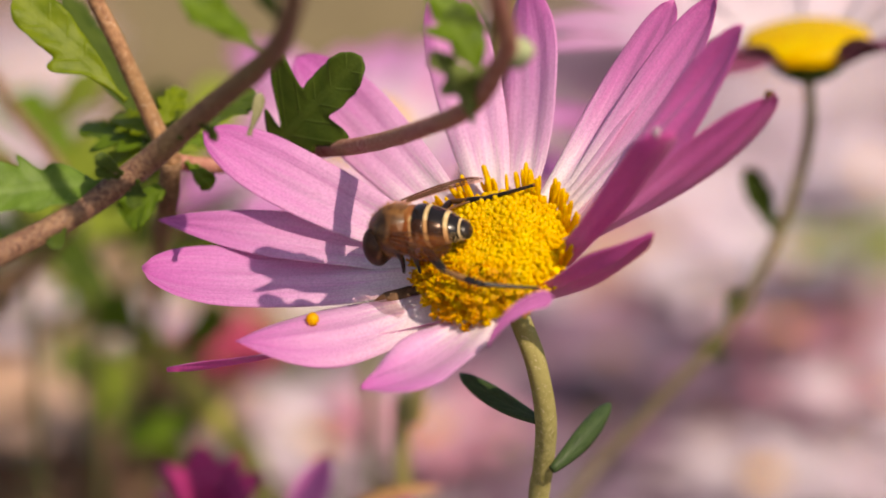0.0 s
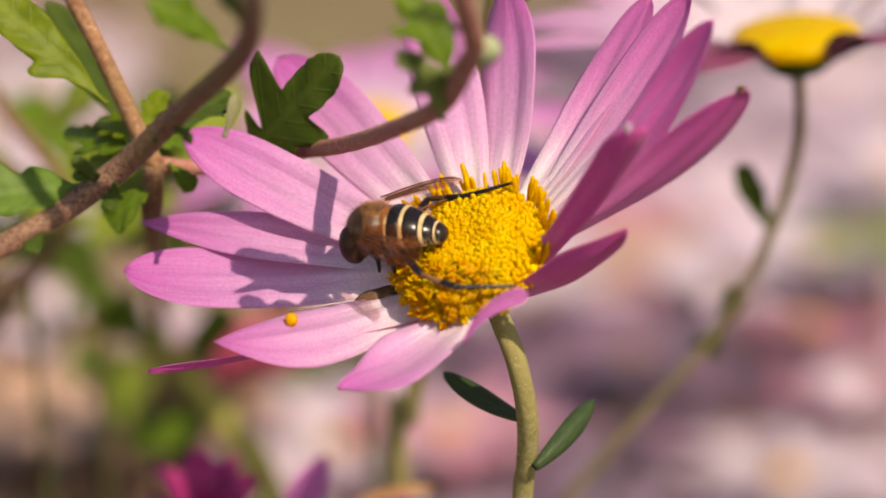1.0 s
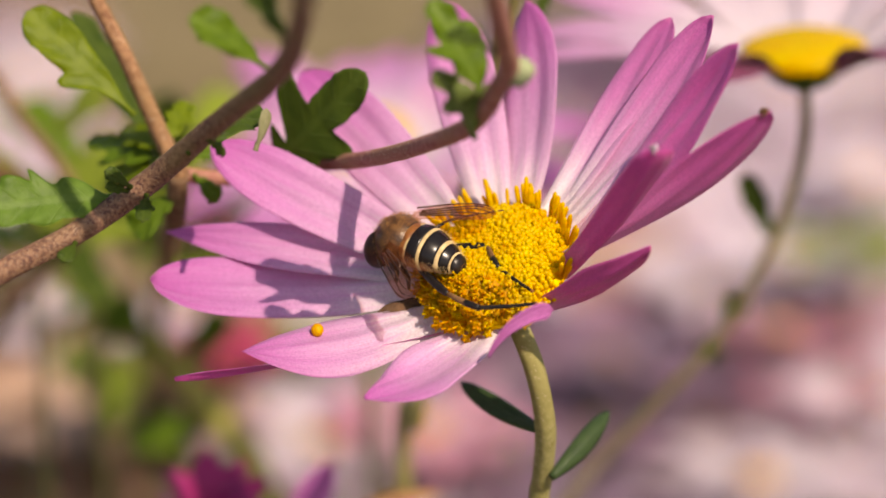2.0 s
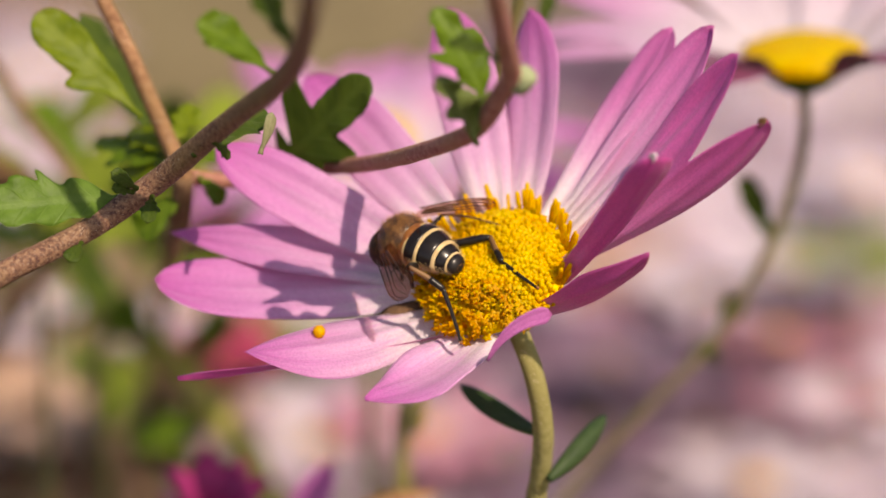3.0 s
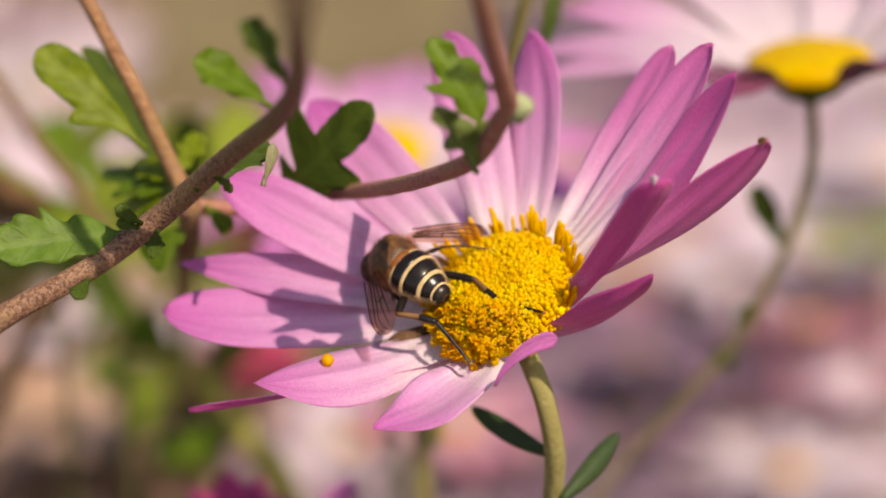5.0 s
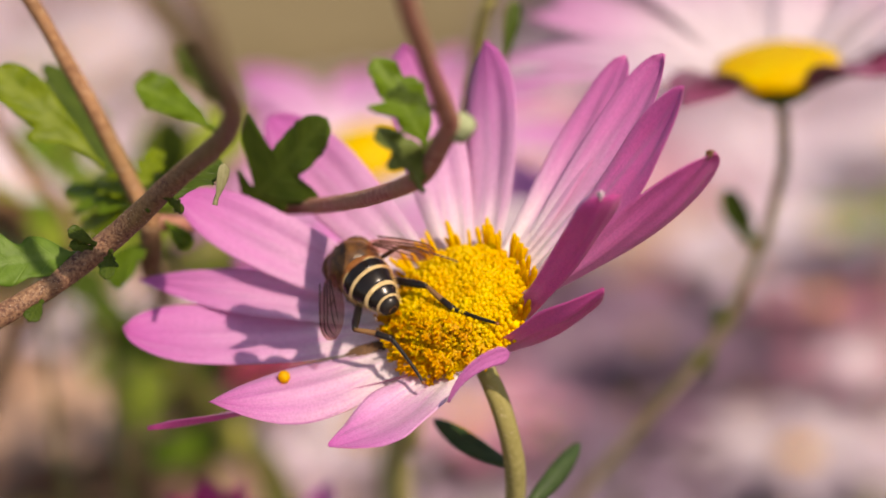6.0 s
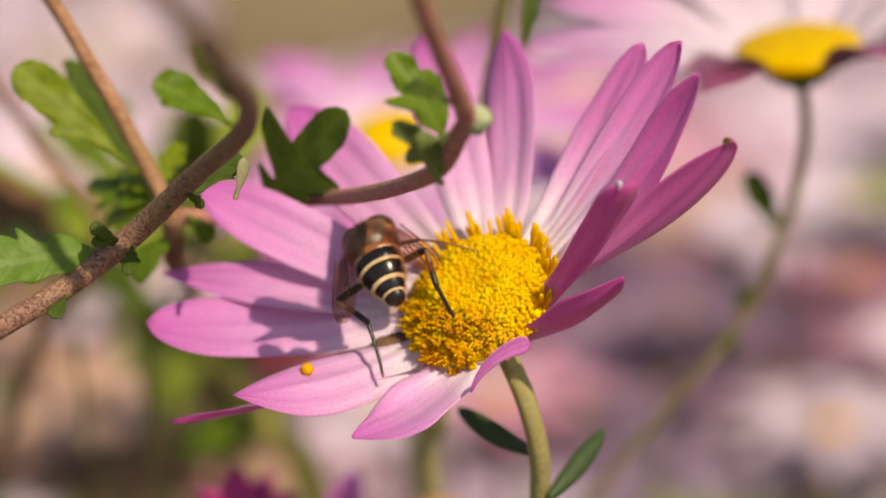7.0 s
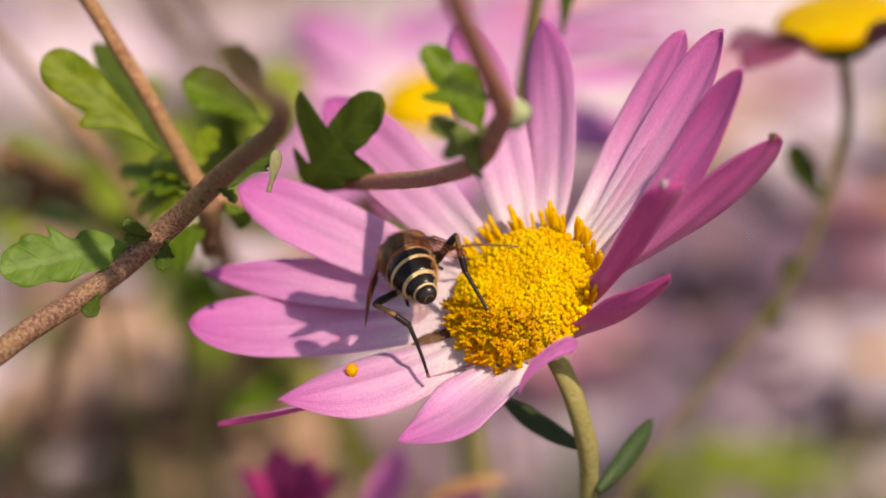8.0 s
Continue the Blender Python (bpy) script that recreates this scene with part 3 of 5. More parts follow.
# ---- the branches before and behind the flower ----
def leaf_data(base, tip, normal, width, lobes=(), arch=0.0004, cup=0.0006, seed=0, rows=56, cols=12, tooth=0.05):
    """A chrysanthemum leaf: a blade of the given greatest width that tapers into its stalk, with side lobes that lean
    forward. lobes: (place along the midrib, reach as a share of the length, positive to the side of fore x normal,
    half breadth along the midrib)."""
    base, tip, normal = Vector(base), Vector(tip), Vector(normal).normalized()
    chord = tip - base
    length = chord.length
    fore = chord.normalized()
    out = fore.cross(normal).normalized()
    up = out.cross(fore).normalized()
    lean, thick, half = 0.6, 0.00013, width / length * 0.5

    def reach(t, side):
        grow = 0.10 + 0.90 * min(1.0, max(0.0, (t - 0.04) / 0.5)) ** 0.8
        end = 1.0 if t < 0.70 else max(0.0, 1 - ((t - 0.70) / 0.30) ** 2.3) ** 0.5
        best = half * grow * end
        for at, far_out, wide in lobes:
            if far_out * side > 0:
                d = abs(t - at) / wide
                if d < 1.7:
                    best = max(best, abs(far_out) * (max(0.0, 1 - d ** 2.4) ** 0.5 if d < 1 else 0.0))
        best *= 1 + tooth * math.sin(t * 46 + side * 1.3 + seed * 2.0) + tooth * 0.5 * math.sin(t * 83 + seed)
        return max(0.006, best)

    sides = {}
    for side in (-1, 1):
        raw = [reach(i / rows, side) for i in range(rows + 1)]
        sides[side] = [raw[0]] + [(raw[i - 1] + 2 * raw[i] + raw[i + 1]) / 4 for i in range(1, rows)] + [raw[rows]]
    top, bottom, uvs = [], [], []
    for i in range(rows + 1):
        t = i / rows
        for j in range(cols + 1):
            q = 2 * j / cols - 1
            w = sides[1 if q > 0 else -1][i]
            y = w * q
            x = t + lean * abs(y) * min(1.0, 3 * (1 - t))
            lift = arch * 4 * t * (1 - t) + cup * abs(y) * 4 + cup * 0.5 * math.sin(17 * t + 3 * q + seed) * abs(q) ** 1.5 * min(1.0, w / 0.1)
            p = base + fore * (x * length) + out * (y * length) + up * lift
            edge = thick * ((1 - q * q) ** 0.5 + 0.08)
            top.append(p + up * edge)
            bottom.append(p - up * edge)
            uvs.append((x, 0.5 + y * 1.2))
    n, wd = len(top), cols + 1
    faces = []
    for i in range(rows):
        for j in range(cols):
            k = i * wd + j
            faces += [(k, k + wd, k + wd + 1, k + 1), (n + k, n + k + 1, n + k + wd + 1, n + k + wd)]
    rim = [j for j in range(wd)] + [i * wd + cols for i in range(1, rows + 1)] + [rows * wd + j for j in range(cols - 1, -1, -1)] + [i * wd for i in range(rows - 1, 0, -1)]
    for a, b in zip(rim, rim[1:] + rim[:1]):
        faces.append((a, b, n + b, n + a))
    stalk = tube_data([base - fore * length * 0.05, base + fore * length * 0.12, base + fore * length * 0.4 + up * arch * 0.96 - up * 0.0001], [0.00032, 0.00026, 0.00010], 8)
    return joined((top + bottom, faces, uvs + uvs), stalk)


SIMPLE = [(0.45, 0.24, 0.11), (0.40, -0.25, 0.12), (0.20, 0.15, 0.09), (0.18, -0.16, 0.09)]


near = thing("chrysanthemum_branch", mm((-92, -26, -450)), "purple-brown woody branch with a knee and green leaves", "branch", "branches")
hairy = tube_data([mm(p) for p in [(-92, -26, -450), (-95, -26, -150), (-88, -24, -28), (-68, -18.5, -5.5), (-60, -15.5, -1.0), (-53.5, -13.1, 2.1), (-50.3, -10.5, 3.4), (-43.1, -6.3, 6.1), (-35.9, -1.7, 10.1), (-27.8, -10.0, 19.3), (-21.3, -21.8, 27.7), (-18.4, -40.8, 37.2), (-16.4, -73.0, 50.9), (-15.0, -96.1, 60.4), (-16, -125, 80), (-20, -150, 130)]], [0.002, 0.0018, 0.0015, 0.0013, 0.00125, 0.00125, 0.0012, 0.00115, 0.0013, 0.0011, 0.00105, 0.001, 0.001, 0.001, 0.001, 0.001], 18, 0.08)
part("stem", hairy, STEM_BROWN, near)
tagged(part("fuzz", fuzz_data(hairy, 18, 5200, 0.00022, 1), DOWN, near), "short pale stem hairs", kind="stuff")
part("leaf", leaf_data(mm((-39.9, -2.6, 8.8)), mm((-52.6, -8.6, 9.4)), (0.1, -0.75, 0.65), 0.0050, [(0.42, 0.27, 0.055), (0.62, 0.215, 0.16), (0.45, -0.20, 0.20), (0.20, 0.16, 0.17), (0.20, -0.17, 0.19)], seed=1, tooth=0.015), LEAF_MID, near)
part("leaf", leaf_data(mm((-22.8, -18.5, 27.5)), mm((-29.6, -21.0, 33.0)), (0.3, -0.7, 0.6), 0.0040, [(0.5, 0.2, 0.3)], seed=2, tooth=0.02), LEAF, near)
part("leaf", leaf_data(mm((-20.0, -31.4, 33.4)), mm((-23.9, -32.5, 40.0)), (0.5, -0.7, 0.5), 0.0032, [], seed=3, tooth=0.02), LEAF_DEEP, near)
part("leaf", leaf_data(mm((-31.0, -6.5, 15.0)), mm((-24.4, 2.0, 17.0)), (0.0, -0.7, 0.7), 0.0040, [(0.5, 0.22, 0.1)], seed=4), LEAF_DEEP, near)
part("leaf", leaf_data(mm((-24.6, -4.0, 14.4)), mm((-23.5, -2.6, 18.3)), (0.6, -0.75, 0.3), 0.0014, [], 0.0003, 0.0, 5, 20, 6, 0.01), LEAF_CREAM, near, "small pale yellowish leaf")
for base, tip, width in (((-37.6, -3.6, 10.2), (-40.0, -5.0, 12.4), 0.0016), ((-38.0, -3.6, 9.8), (-39.9, -5.6, 10.8), 0.0012), ((-36.0, -3.2, 9.0), (-36.1, -7.7, 7.8), 0.0016), ((-43.0, -7.6, 5.4), (-43.9, -10.8, 4.6), 0.0018), ((-29.0, -9.0, 17.0), (-27.6, -7.4, 14.8), 0.0010)):
    part("leaf", leaf_data(mm(base), mm(tip), (0.1, -0.8, 0.6), width, SIMPLE, 0.0002, 0.0001, 6, 24, 6, 0.02), LEAF_DEEP, near)

far = thing("chrysanthemum_branch", mm((-70, 330, -450)), "reddish forked branch with lobed green leaves behind petals", "branch", "branches")
part("stem", tube_data([mm(p) for p in [(-70, 330, -450), (-68, 320, -250), (-58, 220, -110), (-42, 80, -28), (-36.4, 30.1, -6.0), (-35.2, 22.3, -0.2), (-34.7, 19.6, 4.1)]], [0.002, 0.0016, 0.0014, 0.0013, 0.0012, 0.0012, 0.0012], 14, 0.06), STEM_BROWN, far)
part("stem", tube_data([mm(p) for p in [(-35.2, 22.3, 1.2), (-34.7, 19.6, 4.1), (-36.7, 21.1, 8.1), (-40.6, 22.2, 17.2), (-44.6, 23.9, 24.9), (-54, 25, 45), (-62, 25, 80)]], [0.0010, 0.0011, 0.0010, 0.0009, 0.00085, 0.00085, 0.00085], 14, 0.06), STEM_TAN, far, "tan upright stem")
hairy = tube_data([mm(p) for p in [(-35.0, 20.5, 3.6), (-29.4, 23.1, 2.2), (-21.0, 22.7, 3.8), (-13.5, 9.6, 8.9), (-7.3, -7.0, 15.9), (-2.7, -16.8, 21.2), (-0.1, -22.1, 26.9), (0.5, -24.4, 29.3), (-1.3, -34.6, 39.4), (-2.6, -43.0, 48.0), (-4, -55, 66), (-5, -62, 100)]], [0.0009, 0.0009, 0.0009, 0.0009, 0.0009, 0.00095, 0.001, 0.001, 0.0009, 0.0009, 0.0009, 0.0009], 14, 0.06)
part("stem", hairy, STEM_RED, far, "thin reddish side stem")
tagged(part("fuzz", fuzz_data(hairy, 14, 2800, 0.00018, 2), DOWN, far), "short pale stem hairs", kind="stuff")
part("leaf", leaf_data(mm((-39.7, 18.5, 11.6)), mm((-51.0, 22.0, 21.7)), (0.1, -0.8, 0.6), 0.0050, [(0.33, -0.235, 0.10)], seed=7, tooth=0.012), LEAF_PALE, far)
part("leaf", leaf_data(mm((-38.2, 26.0, 4.8)), mm((-47.6, 36.0, 17.8)), (0.75, -0.6, 0.35), 0.0044, [(0.5, -0.16, 0.12), (0.25, -0.13, 0.1)], seed=8), LEAF_DEEP, far)
part("leaf", leaf_data(mm((-23.6, 19.6, 5.2)), mm((-13.8, 15.0, 16.9)), (-0.25, -0.85, 0.15), 0.0046, [(0.30, -0.44, 0.14), (0.06, -0.22, 0.07), (0.31, 0.34, 0.14), (0.12, 0.22, 0.12)], seed=9, tooth=0.03), LEAF_DEEP, far)
part("leaf", leaf_data(mm((-1.9, -18.6, 24.6)), mm((-6.9, -16.8, 33.5)), (0.30, -0.80, 0.52), 0.0032, [(0.42, -0.36, 0.085), (0.36, 0.25, 0.30), (0.25, -0.14, 0.15)], 0.0004, 0.0007, seed=10, tooth=0.03), LEAF, far)
part("leaf", leaf_data(mm((-2.7, -18.7, 20.6)), mm((-6.7, -22.0, 28.0)), (0.35, -0.75, 0.55), 0.0024, [(0.50, -0.27, 0.075), (0.20, 0.38, 0.13), (0.42, 0.20, 0.35)], 0.0004, 0.0014, seed=11, tooth=0.02), LEAF_GREY, far, "small folded grey-green leaf seen from below")
part("leaf", leaf_data(mm((-0.5, -26.0, 31.0)), mm((-5.4, -23.5, 32.0)), (0.2, -0.6, 0.8), 0.0018, [], seed=12), LEAF_DEEP, far)
for base, tip, width, mat in (((-36.5, 20.5, 6.5), (-41.5, 28.0, 6.2), 0.0026, LEAF_PALE), ((-36.0, 21, 7.0), (-34.0, 27.0, 9.8), 0.0024, LEAF_PALE), ((-37.0, 21, 5.0), (-45.6, 30.0, 4.4), 0.0024, LEAF), ((-37, 21, 4.0), (-43.6, 27.0, 0.6), 0.0026, LEAF_PALE), ((-33.0, 20.5, 3.4), (-30.4, 19.0, 0.8), 0.0022, LEAF), ((-35.0, 21.0, 1.0), (-40.0, 21.0, -3.6), 0.0040, LEAF), ((-34.6, 22.0, 5.0), (-31.5, 26.0, 4.0), 0.0022, LEAF)):
    part("leaf", leaf_data(mm(base), mm(tip), (0.1, -0.75, 0.65), width, SIMPLE, 0.0004, 0.0005, 13), mat, far)
bv2, bf2 = lathe_data([(0.5, -1.5), (1.15, -1.1), (1.35, 0.0), (1.3, 0.9), (1.05, 1.25), (0.3, 1.3)], 16, (1.0, 0.85))
part("bud", ([mm((1.5, -23.2, 28.2)) + basis((0.5, -0.3, 0.8)) @ v * 0.001 for v in bv2], bf2), BUD, far, "woolly pale green bud")


# ---- flowers further back ----
def blossom(name, centre, axis, radius, petals, mat, stem, label, droop=0.15, width=7.0, disc_r=0.27, seed=1, stem_mat=None, tube=0.0013, under=None, bare=2.0, calyx=1.0, flat=1.0):
    """A whole chrysanthemum with single petals, its centre in metres, its stem through further places."""
    r2 = random.Random(seed)
    centre = Vector(centre)
    f3 = basis(axis)
    root = thing(name, stem[-1], label, "flower", "chrysanthemums")
    up = Vector(axis).normalized()
    for k in range(petals):
        g = 2 * math.pi * (k + r2.uniform(-0.25, 0.25)) / petals
        d = f3 @ Vector((math.cos(g), math.sin(g), 0))
        ln = radius * r2.uniform(0.9, 1.08)
        if d.y < -bare:
            continue
        # front petals wear the shade-darkened reverse colour on both faces
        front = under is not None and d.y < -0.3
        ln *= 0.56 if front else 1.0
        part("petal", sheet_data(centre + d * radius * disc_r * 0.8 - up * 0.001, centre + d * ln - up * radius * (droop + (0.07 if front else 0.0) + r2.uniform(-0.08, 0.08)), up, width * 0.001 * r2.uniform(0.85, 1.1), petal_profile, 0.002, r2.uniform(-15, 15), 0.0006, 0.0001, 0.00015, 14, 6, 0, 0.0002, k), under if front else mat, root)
    rd = radius * disc_r
    pv, pf = lathe_data([(rd * 0.3, -rd * 0.15), (rd * 0.8, -rd * 0.1), (rd, 0.1 * rd), (rd * 0.85, rd * 0.4 * flat), (rd * 0.5, rd * 0.58 * flat), (rd * 0.1, rd * 0.62 * flat)], 24)
    for k, v in enumerate(pv):
        pv[k] = v * (1 + 0.06 * noise.noise(v * 900))
    part("disc", ([centre + f3 @ v for v in pv], pf), YELLOW, root, "domed yellow disc")
    qv, qf = lathe_data([(rd * 0.12, -rd * 0.62), (rd * 0.28 * calyx, -rd * 0.46), (rd * 0.42 * calyx, -rd * 0.26), (rd * 0.25, -rd * 0.2)], 16)
    part("calyx", ([centre + f3 @ v for v in qv], qf), LEAF_DEEP, root)
    part("stem", tube_data([centre - up * rd * 0.7] + list(stem), [tube] + [tube] * len(stem), 10, 0.05), stem_mat or STEM_FAR, root)
    return root


behind = blossom("chrysanthemum", mm((40.2, 68, 3.8)), (-0.06, -0.05, 1), 0.0345, 20, PALE, [mm(p) for p in [(40.5, 69.0, 0.6), (41.2, 71.5, -10.0), (38.2, 75.2, -24.0), (32.5, 78.8, -38.0), (23.0, 82.7, -51.5), (14.4, 85.0, -63.0), (8.0, 87.0, -74.0), (3.5, 89.0, -92.0), (2, 90, -200), (4, 90, -450)]], "pale pink chrysanthemum with drooping petals on a thin stem", -0.20, 7.6, 0.23, seed=3, stem_mat=STEM_DRY, tube=0.00075, under=PALE_SHADED_BACK, bare=0.93, calyx=1.6, flat=0.45)
for base, tip, width in (((38.4, 75.2, -24.2), (33.4, 72.0, -13.8), 0.0036), ((32.3, 78.8, -38.6), (34.8, 79.3, -33.0), 0.0034), ((32.8, 78.8, -37.6), (30.2, 80.1, -42.6), 0.0038)):
    part("stem_leaf", leaf_data(mm(base), mm(tip), (0.1, -0.8, 0.6), width, [], 0.0004, 0.0005, 3), LEAF_DEEP, behind)
blossom("chrysanthemum", mm((-16.9, 145, -33)), (-0.1, -0.22, 1), 0.036, 18, PINK, [mm(p) for p in [(-16.6, 149, -50), (-15, 160, -190), (-13, 160, -450)]], "pink chrysanthemum half hidden behind leaves", 0.0, 9.0, 0.20, seed=5)
blossom("chrysanthemum", mm((-36, 60, -60.0)), (0.1, -0.2, 1), 0.0075, 7, MAGENTA, [mm(p) for p in [(-36, 60, -72), (-35, 62, -200), (-34, 62, -450)]], "small half-open magenta chrysanthemum", -1.25, 6.5, 0.3, seed=6)
low = blossom("chrysanthemum", mm((-19.3, 87.7, -93)), (0.0, -0.1, 1), 0.024, 13, PINK, [mm(p) for p in [(-19, 90, -108), (-19, 92, -210), (-17, 92, -450)]], "pink chrysanthemum with upright petals below the main flower", 0.1, 6.5, seed=9)
part("petal", sheet_data(mm((-25.9, 62.5, -61.4)), mm((-19.6, 65.3, -50.7)), (0.5, -0.7, 0.5), 0.0048, petal_profile, 0.0006, 10, 0.0008, 0.0001, 0.00014, 24, 10), PINK_EDGE, low)
part("petal", sheet_data(mm((-18.4, 60.3, -62.5)), mm((-8.6, 59.9, -54.6)), (0.3, -0.7, 0.6), 0.0046, petal_profile, 0.0010, 10, 0.0008, 0.0001, 0.00014, 24, 10), PINK_EDGE, low)
part("withered_petal", sheet_data(mm((-18.2, 58.7, -55.9)), mm((-5.3, 56.8, -52.0)), (0.2, -0.6, 0.8), 0.0028, slim_profile, 0.0012, 10, 0.0006, 0.0001, 0.00012, 18, 8), DRYP0, low, "withered brown petal")


def bed_blossom(mat, name_label, seed, tall=0.05):
    r2 = random.Random(seed)
    root = thing("chrysanthemum", (0, 0, 0), name_label, "flower", "chrysanthemums of the bed")
    pieces = []
    for k in range(16):
        g = 2 * math.pi * k / 16
        d = Vector((math.cos(g), math.sin(g), 0))
        pieces.append(sheet_data(d * 0.0035, d * 0.027 * r2.uniform(0.9, 1.1) + Vector((0, 0, r2.uniform(-0.004, 0.006))), (0, 0, 1), 0.008, petal_profile, 0.001, r2.uniform(-20, 20), 0.0006, 0, 0.0002, 6, 4))
    part("petals", joined(*pieces), mat, root)
    dv2, df2 = lathe_data([(0.002, -0.002), (0.0036, -0.0005), (0.004, 0.001), (0.003, 0.0022), (0.0006, 0.0026)], 12)
    part("disc", (dv2, df2), AMBER if mat in (WHITE, ROSE) else DRY, root)
    part("stem", tube_data([(0, 0, -0.002), (0.002, 0.001, -0.4 * tall), (0.004, 0.0, -tall)], [0.0013, 0.0013, 0.0015], 8), STEM_FAR, root)
    return root


WHITE = petal_material("whitish_petal", [(0.0, (0.84, 0.80, 0.80)), (0.5, (0.80, 0.72, 0.77)), (1.0, (0.72, 0.57, 0.69))])
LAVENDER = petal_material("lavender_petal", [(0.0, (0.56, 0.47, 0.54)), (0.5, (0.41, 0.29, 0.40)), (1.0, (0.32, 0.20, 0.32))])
ROSE = petal_material("rose_petal", [(0.0, (0.80, 0.60, 0.64)), (0.5, (0.70, 0.34, 0.44)), (1.0, (0.60, 0.24, 0.36))])
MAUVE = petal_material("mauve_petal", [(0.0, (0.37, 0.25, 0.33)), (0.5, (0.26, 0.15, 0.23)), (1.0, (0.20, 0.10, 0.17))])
RED = petal_material("red_petal", [(0.0, (0.62, 0.12, 0.20)), (0.5, (0.56, 0.05, 0.14)), (1.0, (0.48, 0.035, 0.12))])
DRYP = petal_material("withered_petal", [(0.0, (0.76, 0.56, 0.42)), (0.5, (0.64, 0.42, 0.28)), (1.0, (0.46, 0.27, 0.16))])
def leaf_tuft(mat, label, tall=0.05):
    r2 = random.Random(31)
    root = thing("leaf_tuft", (0, 0, 0), label, "plant", "leaf tufts of the bed")
    for k in range(9):
        g = 2.4 * k
        d = Vector((math.cos(g), math.sin(g), r2.uniform(-0.1, 0.7))).normalized()
        part("leaf", leaf_data(d * 0.003, d * 0.030 * r2.uniform(0.8, 1.1), Vector((d.x * -0.3, d.y * -0.3 - 0.2, 1.0)), 0.011, SIMPLE, 0.001, 0.001, k, 16, 6), mat, root)
    part("stem", tube_data([(0, 0, 0.004), (0.002, 0.001, -0.4 * tall), (0.004, 0.0, -tall)], [0.0013, 0.0013, 0.0015], 8), STEM_FAR, root)
    return root


# where in the bed each colour grows (metres)
PATCHES = {
    "white": [(0.116, 1.248), (0.111, 1.096), (-0.183, 1.144), (0.104, 1.046), (0.055, 0.992), (-0.29, 1.224), (-0.245, 1.18), (-0.263, 1.119), (0.107, 0.724), (-0.23, 0.817), (0.068, 1.211), (0.169, 1.247), (0.205, 1.217), (0.211, 1.128), (0.164, 1.112), (0.139, 0.837), (0.174, 0.848), (-0.028, 0.931), (-0.059, 0.869), (-0.242, 1.327), (-0.212, 1.216), (0.156, 0.782), (0.185, 1.06), (0.15, 1.065), (0.18, 1.02), (-0.25, 1.15), (-0.267, 1.089), (-0.223, 1.09), (-0.264, 1.03)],
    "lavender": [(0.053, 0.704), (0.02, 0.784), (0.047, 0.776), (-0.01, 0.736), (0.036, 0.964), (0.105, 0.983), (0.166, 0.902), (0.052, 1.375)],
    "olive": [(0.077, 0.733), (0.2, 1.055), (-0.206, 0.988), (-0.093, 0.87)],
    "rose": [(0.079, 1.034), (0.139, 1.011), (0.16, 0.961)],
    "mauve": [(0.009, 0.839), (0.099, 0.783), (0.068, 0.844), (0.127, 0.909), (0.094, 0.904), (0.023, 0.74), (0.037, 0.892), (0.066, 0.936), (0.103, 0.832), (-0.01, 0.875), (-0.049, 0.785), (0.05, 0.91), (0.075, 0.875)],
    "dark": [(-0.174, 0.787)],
    "brown": [(-0.185, 1.381), (-0.15, 0.836), (-0.181, 0.94), (-0.183, 0.871), (-0.079, 0.932), (-0.117, 0.786)],
    "green": [(-0.165, 1.031), (-0.125, 0.876)],
    "red": [(-0.101, 0.966)],
}
BED = {
    "white": (WHITE, "whitish pink chrysanthemum in the flower bed"),
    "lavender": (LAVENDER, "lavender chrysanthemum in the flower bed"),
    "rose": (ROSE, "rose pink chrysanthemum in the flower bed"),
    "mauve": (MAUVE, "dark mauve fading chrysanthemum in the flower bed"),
    "red": (RED, "red chrysanthemum in the flower bed"),
    "brown": (DRYP, "withered brown chrysanthemum in the flower bed"),
}
TUFTS = {
    "olive": (LEAF_LIME, "sunlit yellow-green leaf tuft in the bed"),
    "green": (LEAF_DEEP, "deep green leaf tuft in the bed"),
    # dark tufts stand in for shaded gaps among the blossoms
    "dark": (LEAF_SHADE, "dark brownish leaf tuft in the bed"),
}
rnd = random.Random(8)
grown = {key: [] for key in PATCHES}
for k in range(430):
    # each plant takes the colour of the patch that it stands in
    y = 0.64 + 0.82 * rnd.random()
    x = rnd.uniform(-0.5, 0.5) * (0.26 + 0.34 * y)
    key = min(PATCHES, key=lambda c: min((x - px) ** 2 + ((y - py) * 0.8) ** 2 for px, py in PATCHES[c]))
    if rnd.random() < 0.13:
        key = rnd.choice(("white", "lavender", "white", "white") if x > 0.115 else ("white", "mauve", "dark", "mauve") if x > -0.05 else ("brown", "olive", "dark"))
    near_path = y > 1.20 and -0.22 < x < 0.02
    if not near_path:
        grown[key].append((x, y))
for colour, places in grown.items():
    mat, label = (BED | TUFTS)[colour]
    first = bed_blossom(mat, label, 2) if colour in BED else leaf_tuft(mat, label)
    for k, (x, y) in enumerate(places):
        m = Matrix.Translation((x, y, 0.058 + rnd.uniform(-0.012, 0.02))) @ Euler((rnd.uniform(0.1, 0.6), rnd.uniform(-0.3, 0.3), rnd.uniform(0, 6))).to_matrix().to_4x4() @ Matrix.Scale(rnd.uniform(1.25, 1.5), 4)
        if k == 0:
            first.matrix_basis = m
        else:
            copy_thing(first, m)


